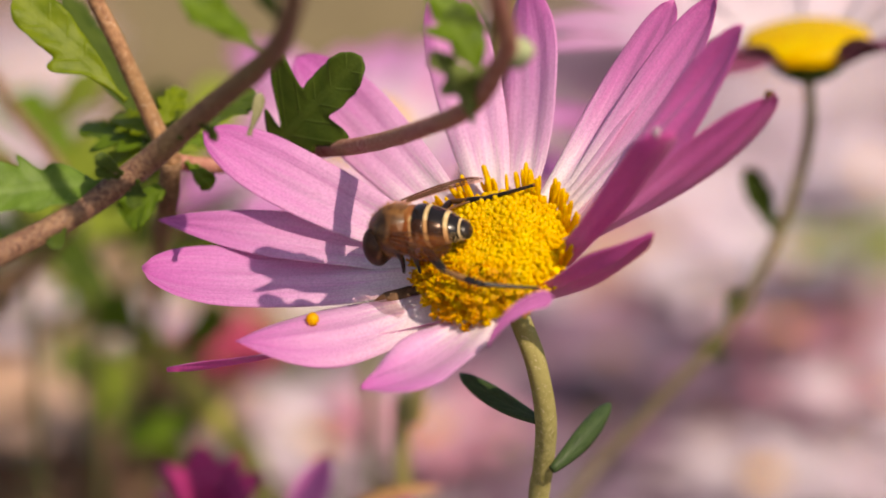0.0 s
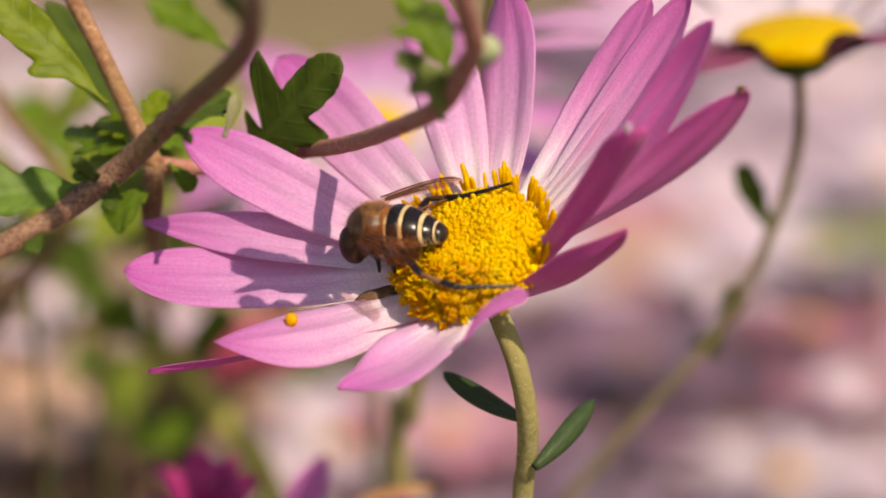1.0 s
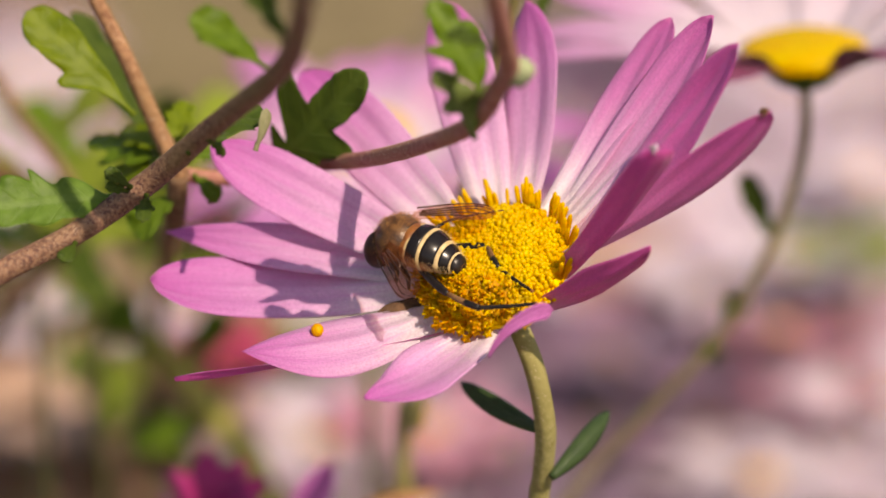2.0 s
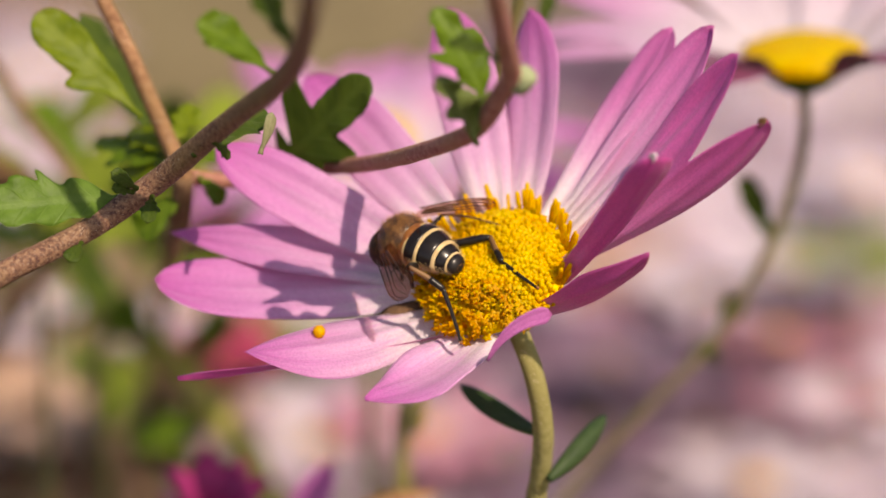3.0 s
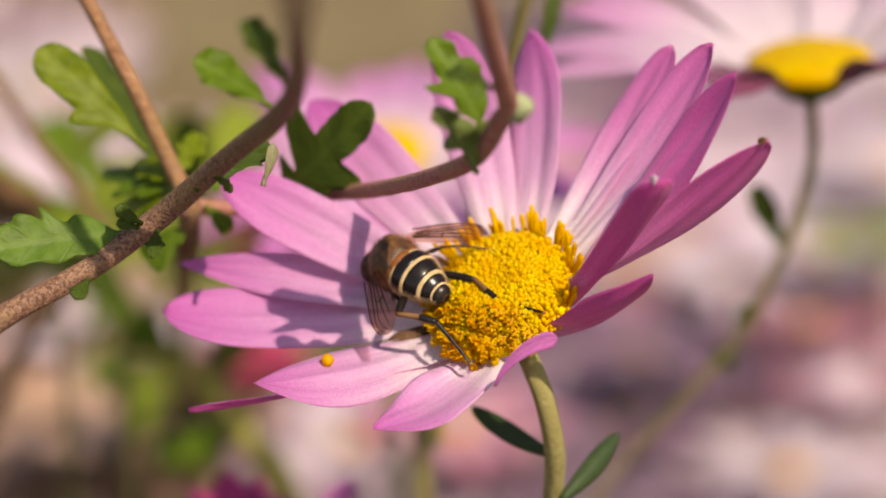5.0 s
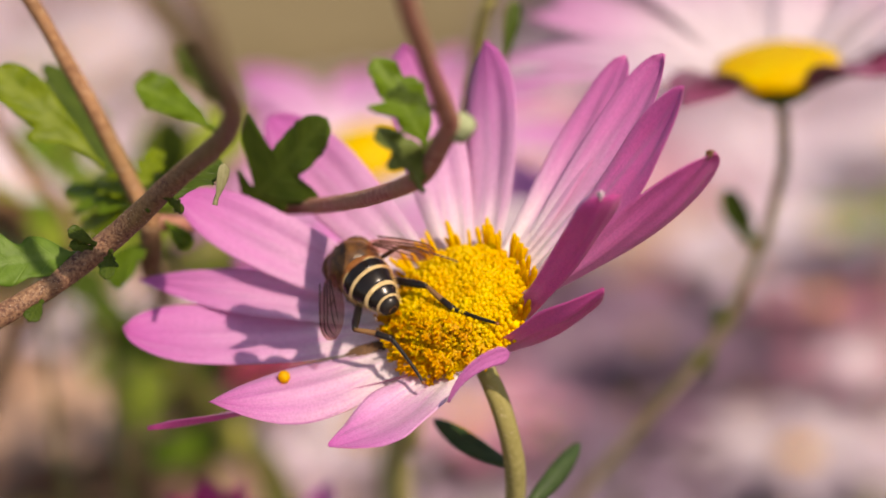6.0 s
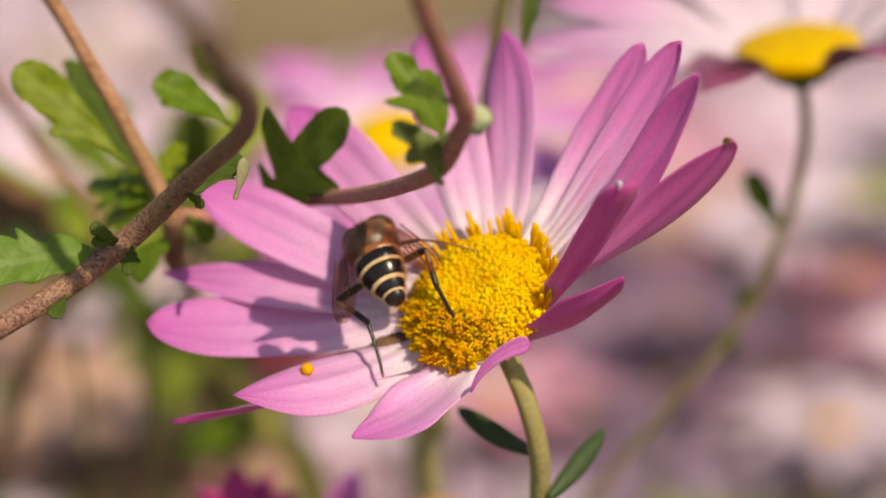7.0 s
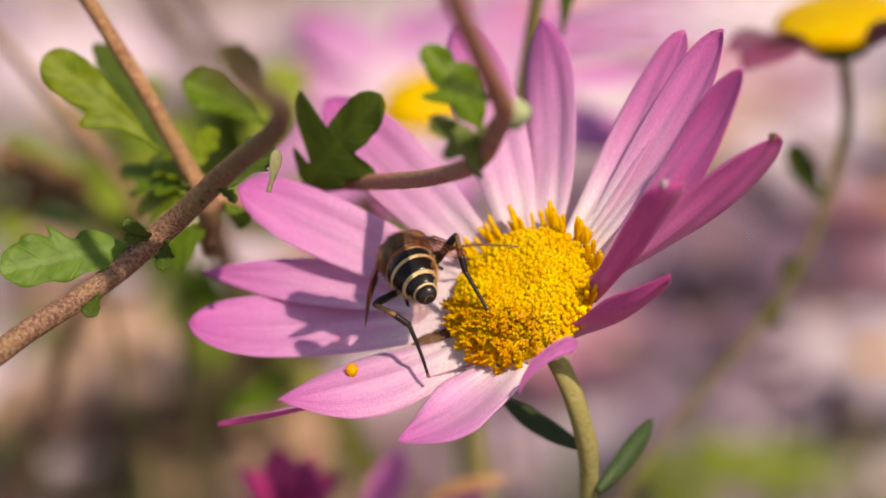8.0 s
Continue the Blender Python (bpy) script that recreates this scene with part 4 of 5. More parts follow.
# taller flowers that stand nearer, in millimetres about the flower's middle
RAISED = {
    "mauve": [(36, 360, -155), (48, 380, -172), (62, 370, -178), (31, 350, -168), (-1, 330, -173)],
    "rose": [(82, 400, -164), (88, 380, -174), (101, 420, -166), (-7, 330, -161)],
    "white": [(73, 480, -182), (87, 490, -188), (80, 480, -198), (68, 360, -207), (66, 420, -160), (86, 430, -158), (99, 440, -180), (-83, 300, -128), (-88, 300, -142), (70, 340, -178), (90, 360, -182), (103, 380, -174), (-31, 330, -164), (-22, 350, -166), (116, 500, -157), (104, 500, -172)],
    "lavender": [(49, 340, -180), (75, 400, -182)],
    "brown": [(-94, 300, -132), (-75, 290, -141), (-94, 280, -148), (-79, 290, -152), (-66, 300, -128), (-85, 330, -133), (-73, 310, -143), (-88, 262, -128), (52, 450, -168)],
    "olive": [(99, 400, -144), (8, 340, -172), (24, 300, -187), (34, 305, -184), (44, 300, -186), (50, 315, -194)],
}
for colour, places in RAISED.items():
    mat, label = (BED | TUFTS)[colour]
    label = label.replace("in the flower bed", "on a tall stem").replace("in the bed", "on a tall stem")
    first = bed_blossom(mat, label, 2, 0.34) if colour in BED else leaf_tuft(mat, label, 0.55)
    for k, p in enumerate(places):
        m = Matrix.Translation(mm(p)) @ Euler((rnd.uniform(0.0, 0.16), rnd.uniform(-0.1, 0.1), rnd.uniform(0, 6))).to_matrix().to_4x4() @ Matrix.Scale(rnd.uniform(0.9, 1.1) if colour in BED else rnd.uniform(0.55, 0.7), 4)
        if k == 0:
            first.matrix_basis = m
        else:
            copy_thing(first, m)


# ---- leaf clumps and a pale shoot in the bed ----
def clump(name, centre, size, count, leaf, mats, label, category, seed, lift=0.4):
    r2 = random.Random(seed)
    sets = {}
    for k in range(count):
        c = Vector(centre) + Vector((r2.gauss(0, size[0]), r2.gauss(0, size[1]), r2.gauss(0, size[2])))
        d = Vector((r2.uniform(-1, 1), r2.uniform(-1, 1), r2.uniform(-0.3, 0.8))).normalized() * leaf * r2.uniform(0.6, 1.3)
        nrm = Vector((r2.uniform(-0.6, 0.6), r2.uniform(-0.9, 0.3), 0.8))
        w = leaf * 0.4
        sets.setdefault(r2.randrange(len(mats)), []).append(leaf_data(c, c + d, nrm, w, SIMPLE, leaf * 0.04, leaf * 0.04, k, 20, 6))
    base = (centre[0], centre[1], 0.0)
    root = thing(name, base, label, category, "leaf clumps")
    for k, pieces in sets.items():
        tagged(part("leaves", joined(*pieces), mats[k], root), kind="stuff")
    part("stem", tube_data([base, (centre[0] + 0.003, centre[1], centre[2] * 0.5), centre], [0.0008, 0.0006, 0.0005], 8), STEM_SHADE, root)
    return root


for centre, size, count, leaf, mats, label, seed in (
    ((-58, 132, -45), (10, 8, 5), 11, 0.020, [LEAF, LEAF_DEEP, LEAF_LIME], "green lobed leaves of a young plant", 1),
    ((-62, 160, -54), (12, 10, 5), 10, 0.022, [LEAF_LIME, LEAF], "green lobed leaves of a young plant", 2),
    ((-72, 230, -97), (20, 10, 9), 9, 0.022, [LEAF_TAN, LEAF_LIME], "withering brown and green leaves", 3),
    ((-64, 110, -31), (6, 6, 5), 5, 0.016, [LEAF_LIME, LEAF_BROWN], "withering brown and green leaves", 4),
    ((-58, 240, -120), (5, 8, 6), 9, 0.020, [LEAF_DEEP, LEAF], "dark green leaf clump in the bed", 5),
    ((-67, 210, -86), (5, 5, 4), 7, 0.013, [LEAF_LIME, LEAF], "green lobed leaves of a young plant", 10),
    ((-100, 300, -165), (20, 14, 14), 16, 0.022, [LEAF_TAN, LEAF_LIME, LEAF_TAN], "tan withered leaf clump in the bed", 8),
):
    clump("leaf_clump", mm(centre), [v * 0.001 for v in size], count, leaf, mats, label, "plant", seed)

blossom("chrysanthemum", mm((-45, 222, -104)), (0.1, -0.3, 1), 0.011, 12, RED, [mm(p) for p in [(-45, 224, -120), (-44, 226, -220), (-44, 226, -450)]], "small red half-open chrysanthemum", -0.6, 7.0, 0.2, seed=12)
shoot = thing("plant_shoot", mm((-20, 146, -450)), "olive green shoot rising from the bed", "plant")
part("stem", tube_data([mm(p) for p in [(-20, 146, -450), (-28, 150, -140), (-33.6, 150, -95.2), (-40.4, 150, -82.1), (-46.2, 150, -73.3), (-52, 150, -66)]], [0.0026, 0.0026, 0.0025, 0.0022, 0.0017, 0.001], 10), STEM_SHOOT, shoot)
for base, tip in (((-48, 150, -71), (-64, 156, -60)), ((-46, 150, -74), (-40, 160, -66)), ((-41, 150, -81), (-56, 150, -86))):
    part("leaf", leaf_data(mm(base), mm(tip), (0.1, -0.6, 0.8), 0.006, SIMPLE, 0.0005, 0.0006, 5), LEAF, shoot)
bare = thing("plant_shoot", mm((-110, 150, -450)), "bare brown twig beside the branch", "plant")
part("stem", tube_data([mm(p) for p in [(-110, 150, -450), (-100, 140, -150), (-75, 118, -62), (-55.7, 92.9, -27.8), (-62.8, 92.1, -11.3), (-71.4, 88.1, 5.9)]], [0.0014, 0.0013, 0.0012, 0.0010, 0.0008, 0.0006], 10), STEM_BROWN, bare)
twig = thing("plant_shoot", mm((6, 110, -450)), "thin upright twig with one small leaf behind the petals", "plant")
part("stem", tube_data([mm(p) for p in [(6, 110, -450), (-9.5, 82, -90), (-8.4, 73, -47), (-3.0, 58, -14), (3.0, 45, 17.2), (4.6, 43, 24), (7, 38, 50)]], [0.0014, 0.0012, 0.0011, 0.0010, 0.0008, 0.0008, 0.0007], 10), STEM_GREEN, twig)
part("leaf", leaf_data(mm((5.6, 46, 12.5)), mm((7.2, 48.0, 20.0)), (0.2, -0.8, 0.5), 0.002, [], 0.0003, 0.0004, 2), LEAF_DEEP, twig)


# ---- the hoverfly ----
def fly_skin(name, stops, scale, rough, spec, bump=0.3):
    m, nodes, links, b = material(name, rough, spec)
    t = noise_tex(nodes, links, scale, 4)
    r = ramp(nodes, stops)
    links.new(t.outputs["Fac"], r.inputs[0])
    links.new(r.outputs[0], b.inputs["Base Color"])
    f = noise_tex(nodes, links, scale * 4, 3)
    bumped(nodes, links, b, f.outputs["Fac"], bump, 0.0001)
    return m


BLACK = fly_skin("black_shell", [(0.3, (0.006, 0.005, 0.006)), (0.7, (0.018, 0.014, 0.012))], 900, 0.3, 0.3, 0.15)
CREAM = fly_skin("cream_band", [(0.3, (0.45, 0.32, 0.15)), (0.7, (0.62, 0.48, 0.26))], 1200, 0.6, 0.3)
FUZZ = fly_skin("bronze_brown_shell", [(0.34, (0.024, 0.010, 0.004)), (0.5, (0.075, 0.032, 0.010)), (0.66, (0.16, 0.075, 0.024))], 800, 0.34, 0.5, 0.8)
HAIR = fly_skin("golden_hair", [(0.3, (0.19, 0.075, 0.018)), (0.7, (0.43, 0.21, 0.06))], 900, 0.45, 0.4)
PALE_HAIR = fly_skin("straw_hair", [(0.3, (0.50, 0.34, 0.14)), (0.7, (0.66, 0.50, 0.26))], 900, 0.5, 0.4)
EYE = fly_skin("dark_eye", [(0.3, (0.02, 0.009, 0.005)), (0.7, (0.06, 0.025, 0.012))], 1500, 0.4, 0.25, 0.2)
AMBERSHELL = fly_skin("amber_shell", [(0.3, (0.15, 0.045, 0.010)), (0.7, (0.30, 0.115, 0.028))], 900, 0.45, 0.4)
VEIN = fly_skin("brown_vein", [(0.3, (0.05, 0.018, 0.008)), (0.7, (0.10, 0.04, 0.018))], 900, 0.4, 0.4)
BUFF = fly_skin("buff_shin", [(0.3, (0.10, 0.05, 0.02)), (0.7, (0.21, 0.11, 0.045))], 900, 0.5, 0.3)

# abdomen plates are black along the back and amber at the flanks
SHELL, nodes, links, b = material("banded_shell", 0.24, 0.3)
c = nodes.new("ShaderNodeTexCoord")
sep = nodes.new("ShaderNodeSeparateXYZ")
links.new(c.outputs["Object"], sep.inputs[0])
side = nodes.new("ShaderNodeMath")
side.operation = "ABSOLUTE"
links.new(sep.outputs[0], side.inputs[0])
wobble = noise_tex(nodes, links, 700, 3)
add = nodes.new("ShaderNodeMath")
add.operation = "MULTIPLY_ADD"
links.new(wobble.outputs["Fac"], add.inputs[0])
add.inputs[1].default_value = 0.0009
links.new(side.outputs[0], add.inputs[2])
low_z = nodes.new("ShaderNodeMath")
low_z.operation = "MULTIPLY_ADD"
links.new(sep.outputs[2], low_z.inputs[0])
low_z.inputs[1].default_value = -0.6
links.new(add.outputs[0], low_z.inputs[2])
span = nodes.new("ShaderNodeMapRange")
span.inputs[1].default_value, span.inputs[2].default_value = 0.0024, 0.0031
links.new(low_z.outputs[0], span.inputs[0])
links.new(mixed(nodes, links, span.outputs[0], (0.010, 0.008, 0.008), (0.28, 0.10, 0.022)), b.inputs["Base Color"])

WING, nodes, links, b = material("smoky_wing", 0.25, 0.5)
b.inputs["Base Color"].default_value = (0.24, 0.085, 0.04, 1)
clear = nodes.new("ShaderNodeBsdfTransparent")
clear.inputs[0].default_value = (0.93, 0.80, 0.73, 1)
mx = nodes.new("ShaderNodeMixShader")
mx.inputs[0].default_value = 0.09
links.new(clear.outputs[0], mx.inputs[1])
links.new(b.outputs[0], mx.inputs[2])
links.new(mx.outputs[0], nodes["Material Output"].inputs["Surface"])


def ball(centre, radii, mat, parent, name, label="", sides=24, rows=14, turn=None):
    prof3 = [(max(0.02, math.sin(math.pi * k / rows)), -math.cos(math.pi * k / rows)) for k in range(rows + 1)]
    v3, f3 = lathe_data(prof3, sides)
    turn = turn or Matrix.Identity(3)
    return mesh_object(name, [(Vector(centre) + turn @ Vector((v.x * radii[0], v.y * radii[1], v.z * radii[2]))) * 0.001 for v in v3], f3, mat, parent, label)


def hairs(points, length, mat, parent, seed):
    r2 = random.Random(seed)
    pieces = []
    for p, d in points:
        d = (Vector(d).normalized() + Vector((r2.uniform(-.5, .5), r2.uniform(-.9, .1), r2.uniform(-.5, .5)))).normalized()
        a = d.orthogonal().normalized() * 0.013
        b3 = d.cross(a).normalized() * 0.013
        tip = Vector(p) + d * length * r2.uniform(0.6, 1.2)
        pieces.append(([Vector(p) + a, Vector(p) - a * 0.5 + b3, Vector(p) - a * 0.5 - b3, tip], [(0, 1, 3), (1, 2, 3), (2, 0, 3)]))
    data = joined(*pieces)
    tagged(mesh_object("hair", [v * 0.001 for v in data[0]], data[1], mat, parent), "short golden hairs", kind="stuff")


def abdomen_section(y):
    """Half width, half height and middle height of the abdomen at y, in millimetres."""
    u = min(1.0, max(0.0, (-1.2 - y) / 6.35))
    w = 2.68 * (0.90 + 0.10 * math.sin(math.pi * u / 0.5) if u < 0.25 else (1.0 - 0.58 * ((u - 0.25) / 0.63) ** 1.5 if u < 0.88 else 0.42 * max(0.0, 1 - ((u - 0.88) / 0.125) ** 2) ** 0.5))
    w = max(w, 0.12)
    return w, w * 0.78, 0.3 - 1.3 * u * u


def abdomen_piece(name, y0, y1, proud, mat, parent, label=""):
    v3, f3, sides, steps = [], [], 32, 6
    for k in range(steps + 1):
        e = k / steps
        y = y0 + (y1 - y0) * e
        w, h, z = abdomen_section(y)
        g = proud * math.sin(math.pi * min(1.0, 0.15 + 0.85 * e)) ** 0.5
        for j in range(sides):
            q = 2 * math.pi * j / sides
            v3.append(Vector(((w + g) * math.cos(q), y, z + (h + g) * math.sin(q))) * 0.001)
    for k in range(steps):
        for j in range(sides):
            j2 = (j + 1) % sides
            f3.append((k * sides + j, (k + 1) * sides + j, (k + 1) * sides + j2, k * sides + j2))
    f3.append(tuple(range(sides)))
    f3.append(tuple(steps * sides + j for j in range(sides - 1, -1, -1)))
    return mesh_object(name, v3, f3, mat, parent, label)


fly = thing("hoverfly", mm((-8.5, 1, 3)), "brown hoverfly with cream and black banded abdomen feeding on the disc", "insect")
thorax = ball((0, 0.35, 0.1), (2.95, 2.8, 2.7), FUZZ, fly, "thorax", "furry golden-brown thorax")
r5 = random.Random(21)
spots = []
for k in range(2600):
    g, h = r5.uniform(0, 2 * math.pi), r5.uniform(-0.6, 1)
    d = Vector((math.cos(g) * math.sqrt(1 - h * h), math.sin(g) * math.sqrt(1 - h * h), h))
    spots.append((Vector((d.x * 2.92, 0.35 + d.y * 2.77, 0.1 + d.z * 2.67)), d))
hairs(spots, 0.55, HAIR, thorax, 3)
ball((0, -1.65, 1.7), (1.6, 0.85, 0.75), AMBERSHELL, fly, "scutellum", "shiny amber shield behind the thorax")
head = ball((0, 2.15, -1.1), (2.5, 1.3, 2.0), FUZZ, fly, "head")
for sx in (-1, 1):
    ball((sx * 1.3, 2.45, -0.8), (1.85, 1.4, 2.15), EYE, head, "eye", "large dark compound eye")
    mesh_object("antenna", [v * 0.001 for v in tube_data([(sx * 0.25, 3.3, -1.9), (sx * 0.4, 3.8, -1.9), (sx * 0.55, 4.0, -2.2)], [0.14, 0.17, 0.06], 8)[0]], tube_data([(sx * 0.25, 3.3, -1.9), (sx * 0.4, 3.8, -1.9), (sx * 0.55, 4.0, -2.2)], [0.14, 0.17, 0.06], 8)[1], BLACK, head)
abdomen = abdomen_piece("abdomen", -1.0, -7.5, -0.10, AMBERSHELL, fly, "tapering banded abdomen")
for y0, y1, proud, mat, name in ((-1.1, -1.75, 0.03, AMBERSHELL, "plate"), (-1.75, -2.05, 0.06, CREAM, "band"), (-2.05, -3.35, 0.06, SHELL, "plate"), (-3.35, -3.72, 0.09, CREAM, "band"), (-3.72, -5.2, 0.06, SHELL, "plate"), (-5.2, -5.58, 0.09, CREAM, "band"), (-5.58, -6.5, 0.06, SHELL, "plate"), (-6.5, -6.68, 0.06, CREAM, "band"), (-6.68, -7.54, 0.05, BLACK, "plate")):
    abdomen_piece(name, y0, y1, proud, mat, abdomen)
spots = []
for k in range(1100):
    y = r5.uniform(-7.0, -1.4)
    q = r5.choice((r5.uniform(-0.6, 0.35), r5.uniform(math.pi - 0.35, math.pi + 0.6)))
    w, h, z = abdomen_section(y)
    spots.append((Vector((w * math.cos(q), y, z + h * math.sin(q))), Vector((math.cos(q), 0, math.sin(q)))))
hairs(spots, 0.46, PALE_HAIR, abdomen, 4)


def wing_profile(t, s):
    lead = 0.55 + 0.45 * math.sin(min(1.0, t / 0.7) * math.pi / 2)
    rear = 0.30 + 0.70 * math.sin(min(1.0, t / 0.62) * math.pi / 2) ** 1.3
    end = 1.0 if t < 0.66 else max(0.0, 1 - ((t - 0.66) / 0.34) ** 2.4) ** 0.55
    return max(0.03, (lead if s > 0 else rear) * end)


WINGS = []
for sx in (-1, 1):
    # a wing lies along +y of its own space from the hinge; its leading edge is outermost
    wd = sheet_data((0, 0, 0), (0, -0.0090, 0), (0, 0, 1), 0.0040, lambda t, s: wing_profile(t, s * -sx), 0.0003, 0, 0.0002, 0, 0.000012, 26, 10, 0, 0.00006, 2)
    wing = mesh_object("wing", wd[0], wd[1], WING, fly, "clear smoky wing with dark veins", wd[2])
    for ends in (((0.55, 0.1), (0.62, 0.5), (0.72, 0.8), (0.2, 0.985)), ((0.35, 0.08), (0.35, 0.5), (0.45, 0.75), (0.05, 0.95)), ((0.15, 0.08), (0.05, 0.45), (0.0, 0.7), (-0.15, 0.9)), ((0.05, 0.1), (-0.25, 0.45), (-0.35, 0.65), (-0.4, 0.78)), ((-0.25, 0.45), (-0.02, 0.5), (0.2, 0.48), (0.38, 0.5)), ((0.98, 0.03), (0.99, 0.4), (1.02, 0.7), (0.7, 0.93))):
        vein = [(sx * u * 0.0020 * 0.95, -0.0090 * t, 0.0006 * 2 * t * (1 - t) + 0.00004) for u, t in ends]
        tv = tube_data(vein, [0.00010, 0.00008, 0.00006, 0.00004], 6)
        mesh_object("vein", tv[0], tv[1], VEIN, wing)
    WINGS.append((sx, wing))


def leg_segment(name, points, radii, mat, parent, label=""):
    tv = tube_data([Vector(p) * 0.001 for p in points], [r * 0.001 for r in radii], 10)
    return mesh_object(name, tv[0], tv[1], mat, parent, label)


FEMUR, SHIN = 5.9, 9.5
MID_THIGH, MID_SHIN = 3.8, 6.6
HIND = {}
for sx in (-1, 1):
    # each hind leg: thigh and shin along +y of their own space
    thigh = leg_segment("thigh", [(0, 0, 0), (0, 2.4, 0.05), (0, 4.8, 0.05), (0, FEMUR, 0)], [0.26, 0.44, 0.44, 0.26], BLACK, fly, "black hind thigh")
    bow = 1.25 if sx < 0 else -0.7
    shin = leg_segment("shin", [(0, 0, 0), (0, 1.9, 0.75 * bow), (0, 3.9, 1.3 * bow)], [0.24, 0.33, 0.33], BUFF, fly, "buff and black hind shin")
    leg_segment("shin_end", [(0, 2.2, 0.85 * bow), (0, 3.95, 1.32 * bow)], [0.36, 0.35], BLACK, shin)
    leg_segment("foot", [(0, 3.9, 1.3 * bow), (0, 5.7, 0.95 * bow), (0, 7.7, 0.5 * bow), (0, SHIN, 0)], [0.27, 0.22, 0.19, 0.15], BLACK, shin)
    ball((0, SHIN, 0), (0.22, 0.25, 0.2), AMBERSHELL, shin, "claw", sides=8, rows=6)
    HIND[sx] = (thigh, shin)
    if sx > 0:
        mid_thigh = leg_segment("midleg", [(0, 0, 0), (0, 1.2, 0.05), (0, 2.8, 0.05), (0, MID_THIGH, 0)], [0.2, 0.27, 0.25, 0.16], BLACK, fly, "dark middle thigh")
        mid_shin = leg_segment("mid_shin", [(0, 0, 0), (0, 1.6, 0.25), (0, 3.4, 0.3), (0, 5.0, 0.15), (0, MID_SHIN, 0)], [0.14, 0.15, 0.12, 0.10, 0.08], BUFF, fly, "thin buff middle shin")
    for y, reach, name in ((-0.3, (2.4, 0.3), "foreleg"), (-1.3, (2.8, -0.6), "midleg"))[:1 if sx > 0 else 2]:
        leg_segment(name, [(sx * 1.1, y, -1.2), (sx * 2.6, y + reach[1] * 0.35, -0.9), (sx * reach[0] * 0.85, y + reach[1] * 0.7, -2.4), (sx * reach[0], y + reach[1], -3.7)], [0.28, 0.38, 0.28, 0.14], BLACK, fly, "thin dark leg")

# ---- movement ----
# seconds, head and tail (mm about the flower's middle), up
FLY = [
    (0.0, (-14.2, 1.3, 1.8), (-1.7, -2.4, 4.5)),
    (0.5, (-14.5, 0.3, 1.1), (-1.7, -0.7, 4.4)),
    (1.0, (-14.4, 1.9, 2.0), (-1.9, -2.7, 4.0)),
    (1.5, (-14.1, 3.6, 2.6), (-2.3, -2.8, 1.7)),
    (3.0, (-13.2, 4.6, 3.1), (-3.3, -4.5, 2.6)),
    (3.5, (-13.4, 4.3, 2.9), (-3.5, -4.8, 2.4)),
    (4.0, (-14.2, 5.1, 3.0), (-4.8, -4.3, 2.3)),
    (4.5, (-14.7, 6.1, 3.3), (-5.5, -3.5, 1.4)),
    (6.0, (-13.4, 7.5, 5.1), (-6.6, -3.7, 1.7)),
    (6.5, (-12.5, 9.4, 7.1), (-8.1, -1.9, 0.4)),
    (7.0, (-13.0, 9.5, 6.9), (-8.7, -2.1, 0.6)),
    (7.5, (-14.1, 8.0, 5.1), (-9.0, -4.2, 2.2)),
    (8.0, (-13.6, 7.3, 4.4), (-9.9, -5.5, 3.0)),
]
# where the hind feet stand: right, then left
RIGHT_FOOT = [(0, (4.1, 3.4, 6.5)), (1.3, (4.1, 3.4, 6.5)), (1.5, (4.2, -7.2, 0.9)), (6.2, (4.2, -6.8, 1.1)), (6.5, (-1.5, -7.3, -1.5)), (6.7, (-1.9, -5.8, -0.8)), (7.6, (-2.0, -5.6, -0.8)), (8, (-3.3, -4.0, -0.5))]
LEFT_FOOT = [(0, (4.2, -8.4, -0.4)), (2.1, (4.2, -8.4, -0.4)), (2.4, (-3.7, -9.0, -4.5)), (6.5, (-3.7, -8.9, -4.4)), (6.8, (-10.5, -6.0, -5.6)), (8, (-10.5, -6.1, -5.7))]
MID_FOOT = [(0, (3.2, 6.0, 6.0)), (1.0, (3.2, 6.0, 6.0)), (1.5, (2.0, 5.0, 5.8)), (3.0, (0.4, 2.2, 4.6)), (8, (0.0, 2.4, 4.6))]
# spread and droop of the right and left wing, in degrees
WING_TURNS = [(0, 24, 14, 30, 48), (1.0, 24, 14, 30, 48), (1.5, 24, 10, 34, 48), (3.0, 34, 18, 34, 38), (4.5, 36, 18, 34, 32), (6.0, 28, 26, 28, 25), (7.0, 20, 36, 20, 24), (7.5, 18, 44, 26, 50), (8.0, 18, 46, 28, 55)]


def between(rows, t):
    """Linear reading of rows (seconds, values...) at t."""
    for a, b in zip(rows, rows[1:]):
        if t <= b[0]:
            k = (t - a[0]) / (b[0] - a[0])
            return [Vector(p).lerp(Vector(q), k) if isinstance(p, tuple) else p + (q - p) * k for p, q in zip(a[1:], b[1:])]
    return [Vector(p) if isinstance(p, tuple) else p for p in rows[-1][1:]]


def fly_pose(t):
    headp, tailp = between(FLY, t)
    fwd = (headp - tailp).normalized()
    k = min(1.0, t / 5.0)
    up = Vector((-0.22, -0.18, 0.96)).lerp(Vector((-0.40, -0.40, 0.82)), k)
    right = fwd.cross(up).normalized()
    up = right.cross(fwd)
    m3 = Matrix((right, fwd, up)).transposed().to_4x4()
    return Matrix.Translation(mm(tailp + fwd * 8.5)) @ m3


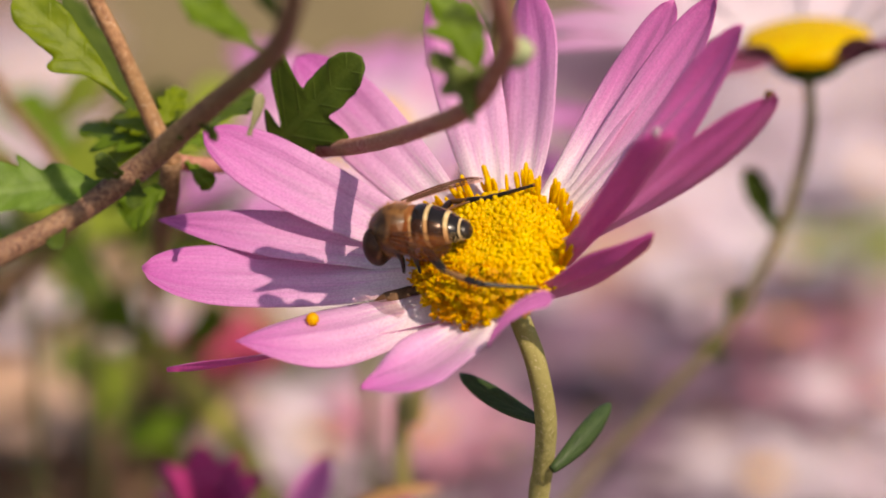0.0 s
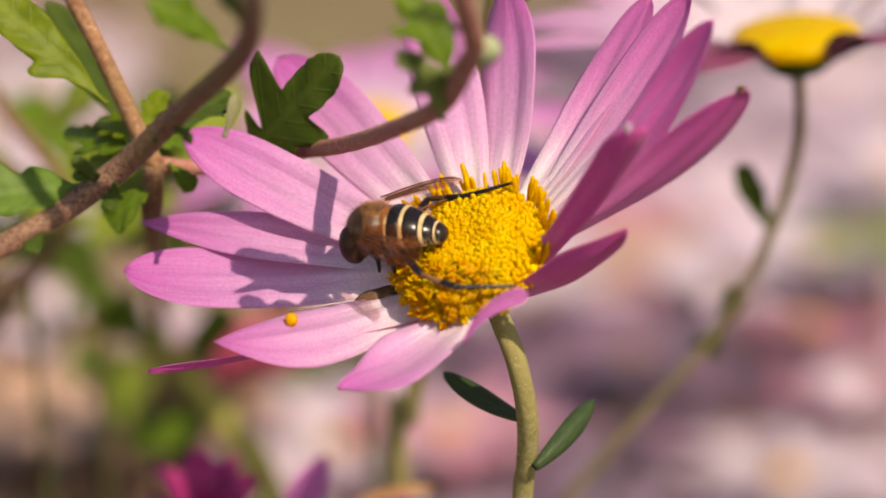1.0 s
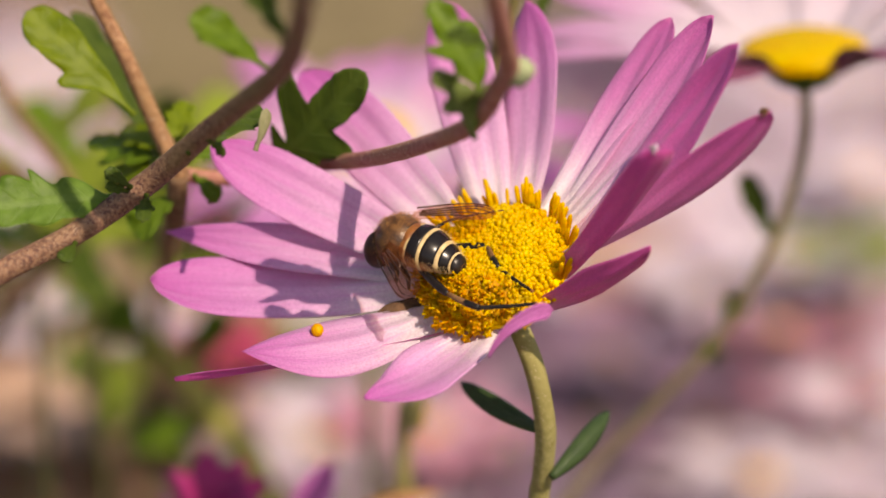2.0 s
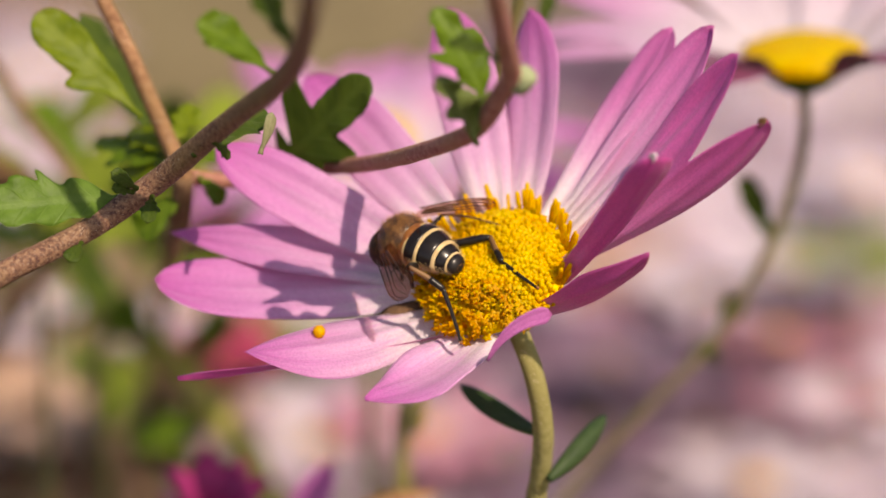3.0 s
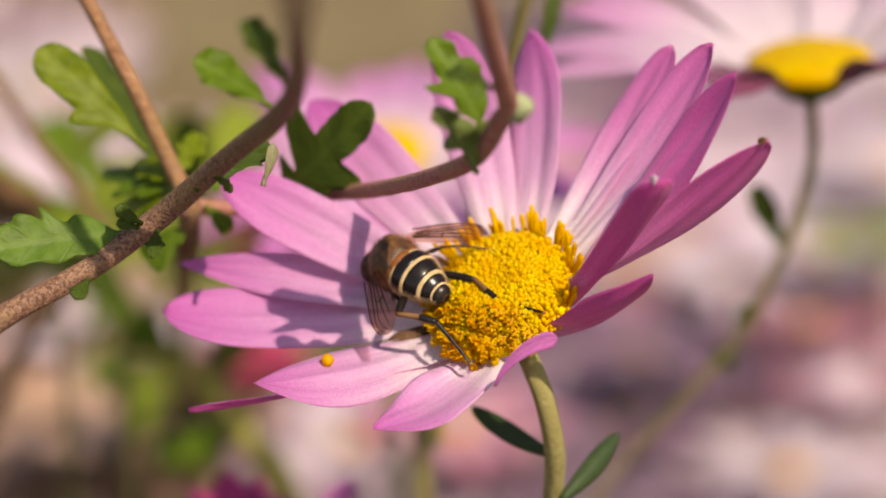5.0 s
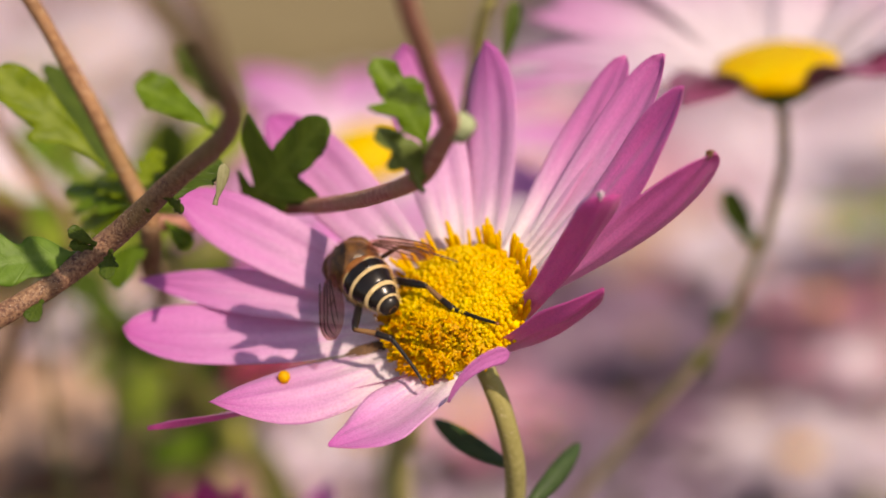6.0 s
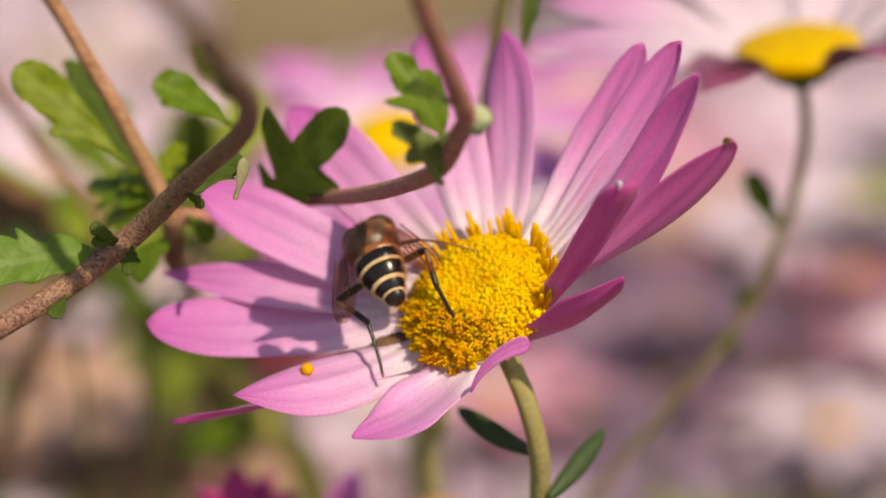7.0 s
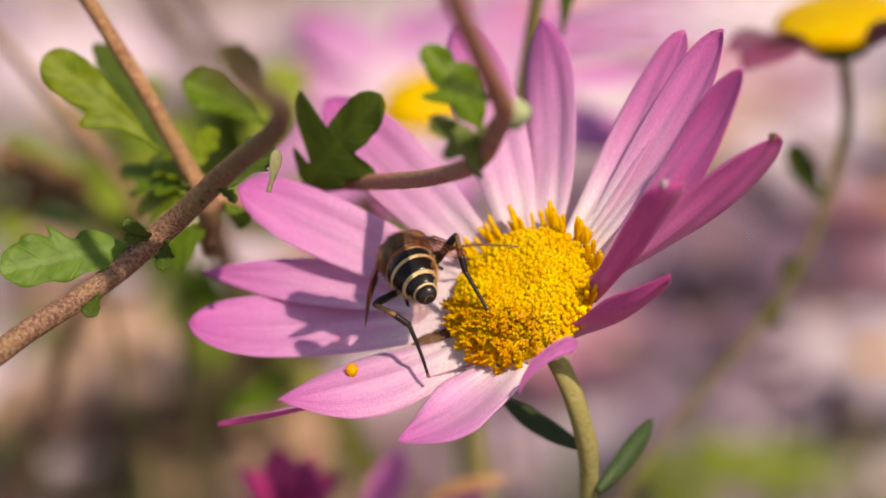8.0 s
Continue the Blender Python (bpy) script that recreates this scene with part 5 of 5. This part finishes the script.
def along(start, end, up):
    """A pose at start whose +y runs to end."""
    y = (end - start).normalized()
    x = y.cross(up).normalized()
    return Matrix.Translation(start * 0.001) @ Matrix((x, y, x.cross(y))).transposed().to_4x4()


def leg_poses(t, sx, foot, hip=None, thigh_len=FEMUR, shin_len=SHIN):
    inv = fly_pose(t).inverted()
    target = (inv @ mm(foot)) * 1000
    hip = Vector(hip or (sx * 1.5, -2.6, -1.3))
    d = target - hip
    ln = min(max(d.length, shin_len - thigh_len + 0.3), shin_len + thigh_len - 0.15)
    d.normalize()
    a = (thigh_len ** 2 - shin_len ** 2 + ln * ln) / (2 * ln)
    h = math.sqrt(max(0.0, thigh_len ** 2 - a * a))
    late = min(1.0, max(0.0, (t - 2.1) / 0.5))
    early = min(1.0, max(0.0, (1.6 - t) / 0.3))
    mid = min(1.0, max(0.0, (t - 5.0) / 1.0))
    pole = Vector((0.88, -0.46, 0.0)).lerp(Vector((1.0, -0.2, 0.9)), mid).lerp(Vector((1.0, 0.1, -0.05)), early) if sx > 0 else Vector((-0.9, -0.4, 0.05)).lerp(Vector((-0.6, -0.7, 0.4)), late)
    pole = (pole - d * pole.dot(d)).normalized()
    knee = hip + d * a + pole * h
    # the left shin bows towards the disc
    bend = pole.lerp(inv.to_3x3() @ Vector((0.75, 0.2, 0.65)), late) if sx < 0 else pole
    return along(hip, knee, pole), along(knee, hip + d * ln, bend)


def motions():
    walk(fly, [(row[0], fly_pose(row[0])) for row in FLY])
    for sx, feet in ((1, RIGHT_FOOT), (-1, LEFT_FOOT)):
        times = sorted({row[0] for row in FLY} | {row[0] for row in feet})
        poses = [(t, leg_poses(t, sx, between(feet, t)[0])) for t in times]
        walk(HIND[sx][0], [(t, p[0]) for t, p in poses])
        walk(HIND[sx][1], [(t, p[1]) for t, p in poses])
    poses = [(row[0], leg_poses(row[0], 1, between(MID_FOOT, row[0])[0], (1.6, -0.2, -1.0), MID_THIGH, MID_SHIN)) for row in FLY]
    walk(mid_thigh, [(t, p[0]) for t, p in poses])
    walk(mid_shin, [(t, p[1]) for t, p in poses])
    for sx, wing in WINGS:
        rows = []
        for t, rs, rd, ls, ld in WING_TURNS:
            spread, droop = (rs, rd) if sx > 0 else (ls, ld)
            rows.append((t, pose(sx * 0.0024, 0.0002, 0.0015) @ pose(0, 0, 0, 0, 0, sx * spread) @ pose(0, 0, 0, 0, sx * droop, 0)))
        walk(wing, rows)
    # the pale flower behind sways on its thin stem
    home = Vector(behind.location)
    walk(behind, [(t, Matrix.Translation(home + Vector((0, 0, dz)) * 0.001)) for t, dz in ((0, -0.7), (1.0, -0.7), (1.7, -0.4), (2.8, 0.9), (3.5, 0.9), (4.7, 0.8), (6.0, 0.1), (6.5, 0.3), (7.5, -0.2), (8, -0.4))])
    # the two branches nod a little in the wind towards the end
    for branch, shifts in ((near, ((0, 0, 0), (7, 0, 0), (7.5, -0.9, 1.4), (8, -0.5, 1.25))), (far, ((0, 0, 0), (7.5, 0, 0), (8, -0.25, 1.2)))):
        home = Vector(branch.location)
        walk(branch, [(t, Matrix.Translation(home + Vector((dx, 0, dz)) * 0.001)) for t, dx, dz in shifts])


motions()
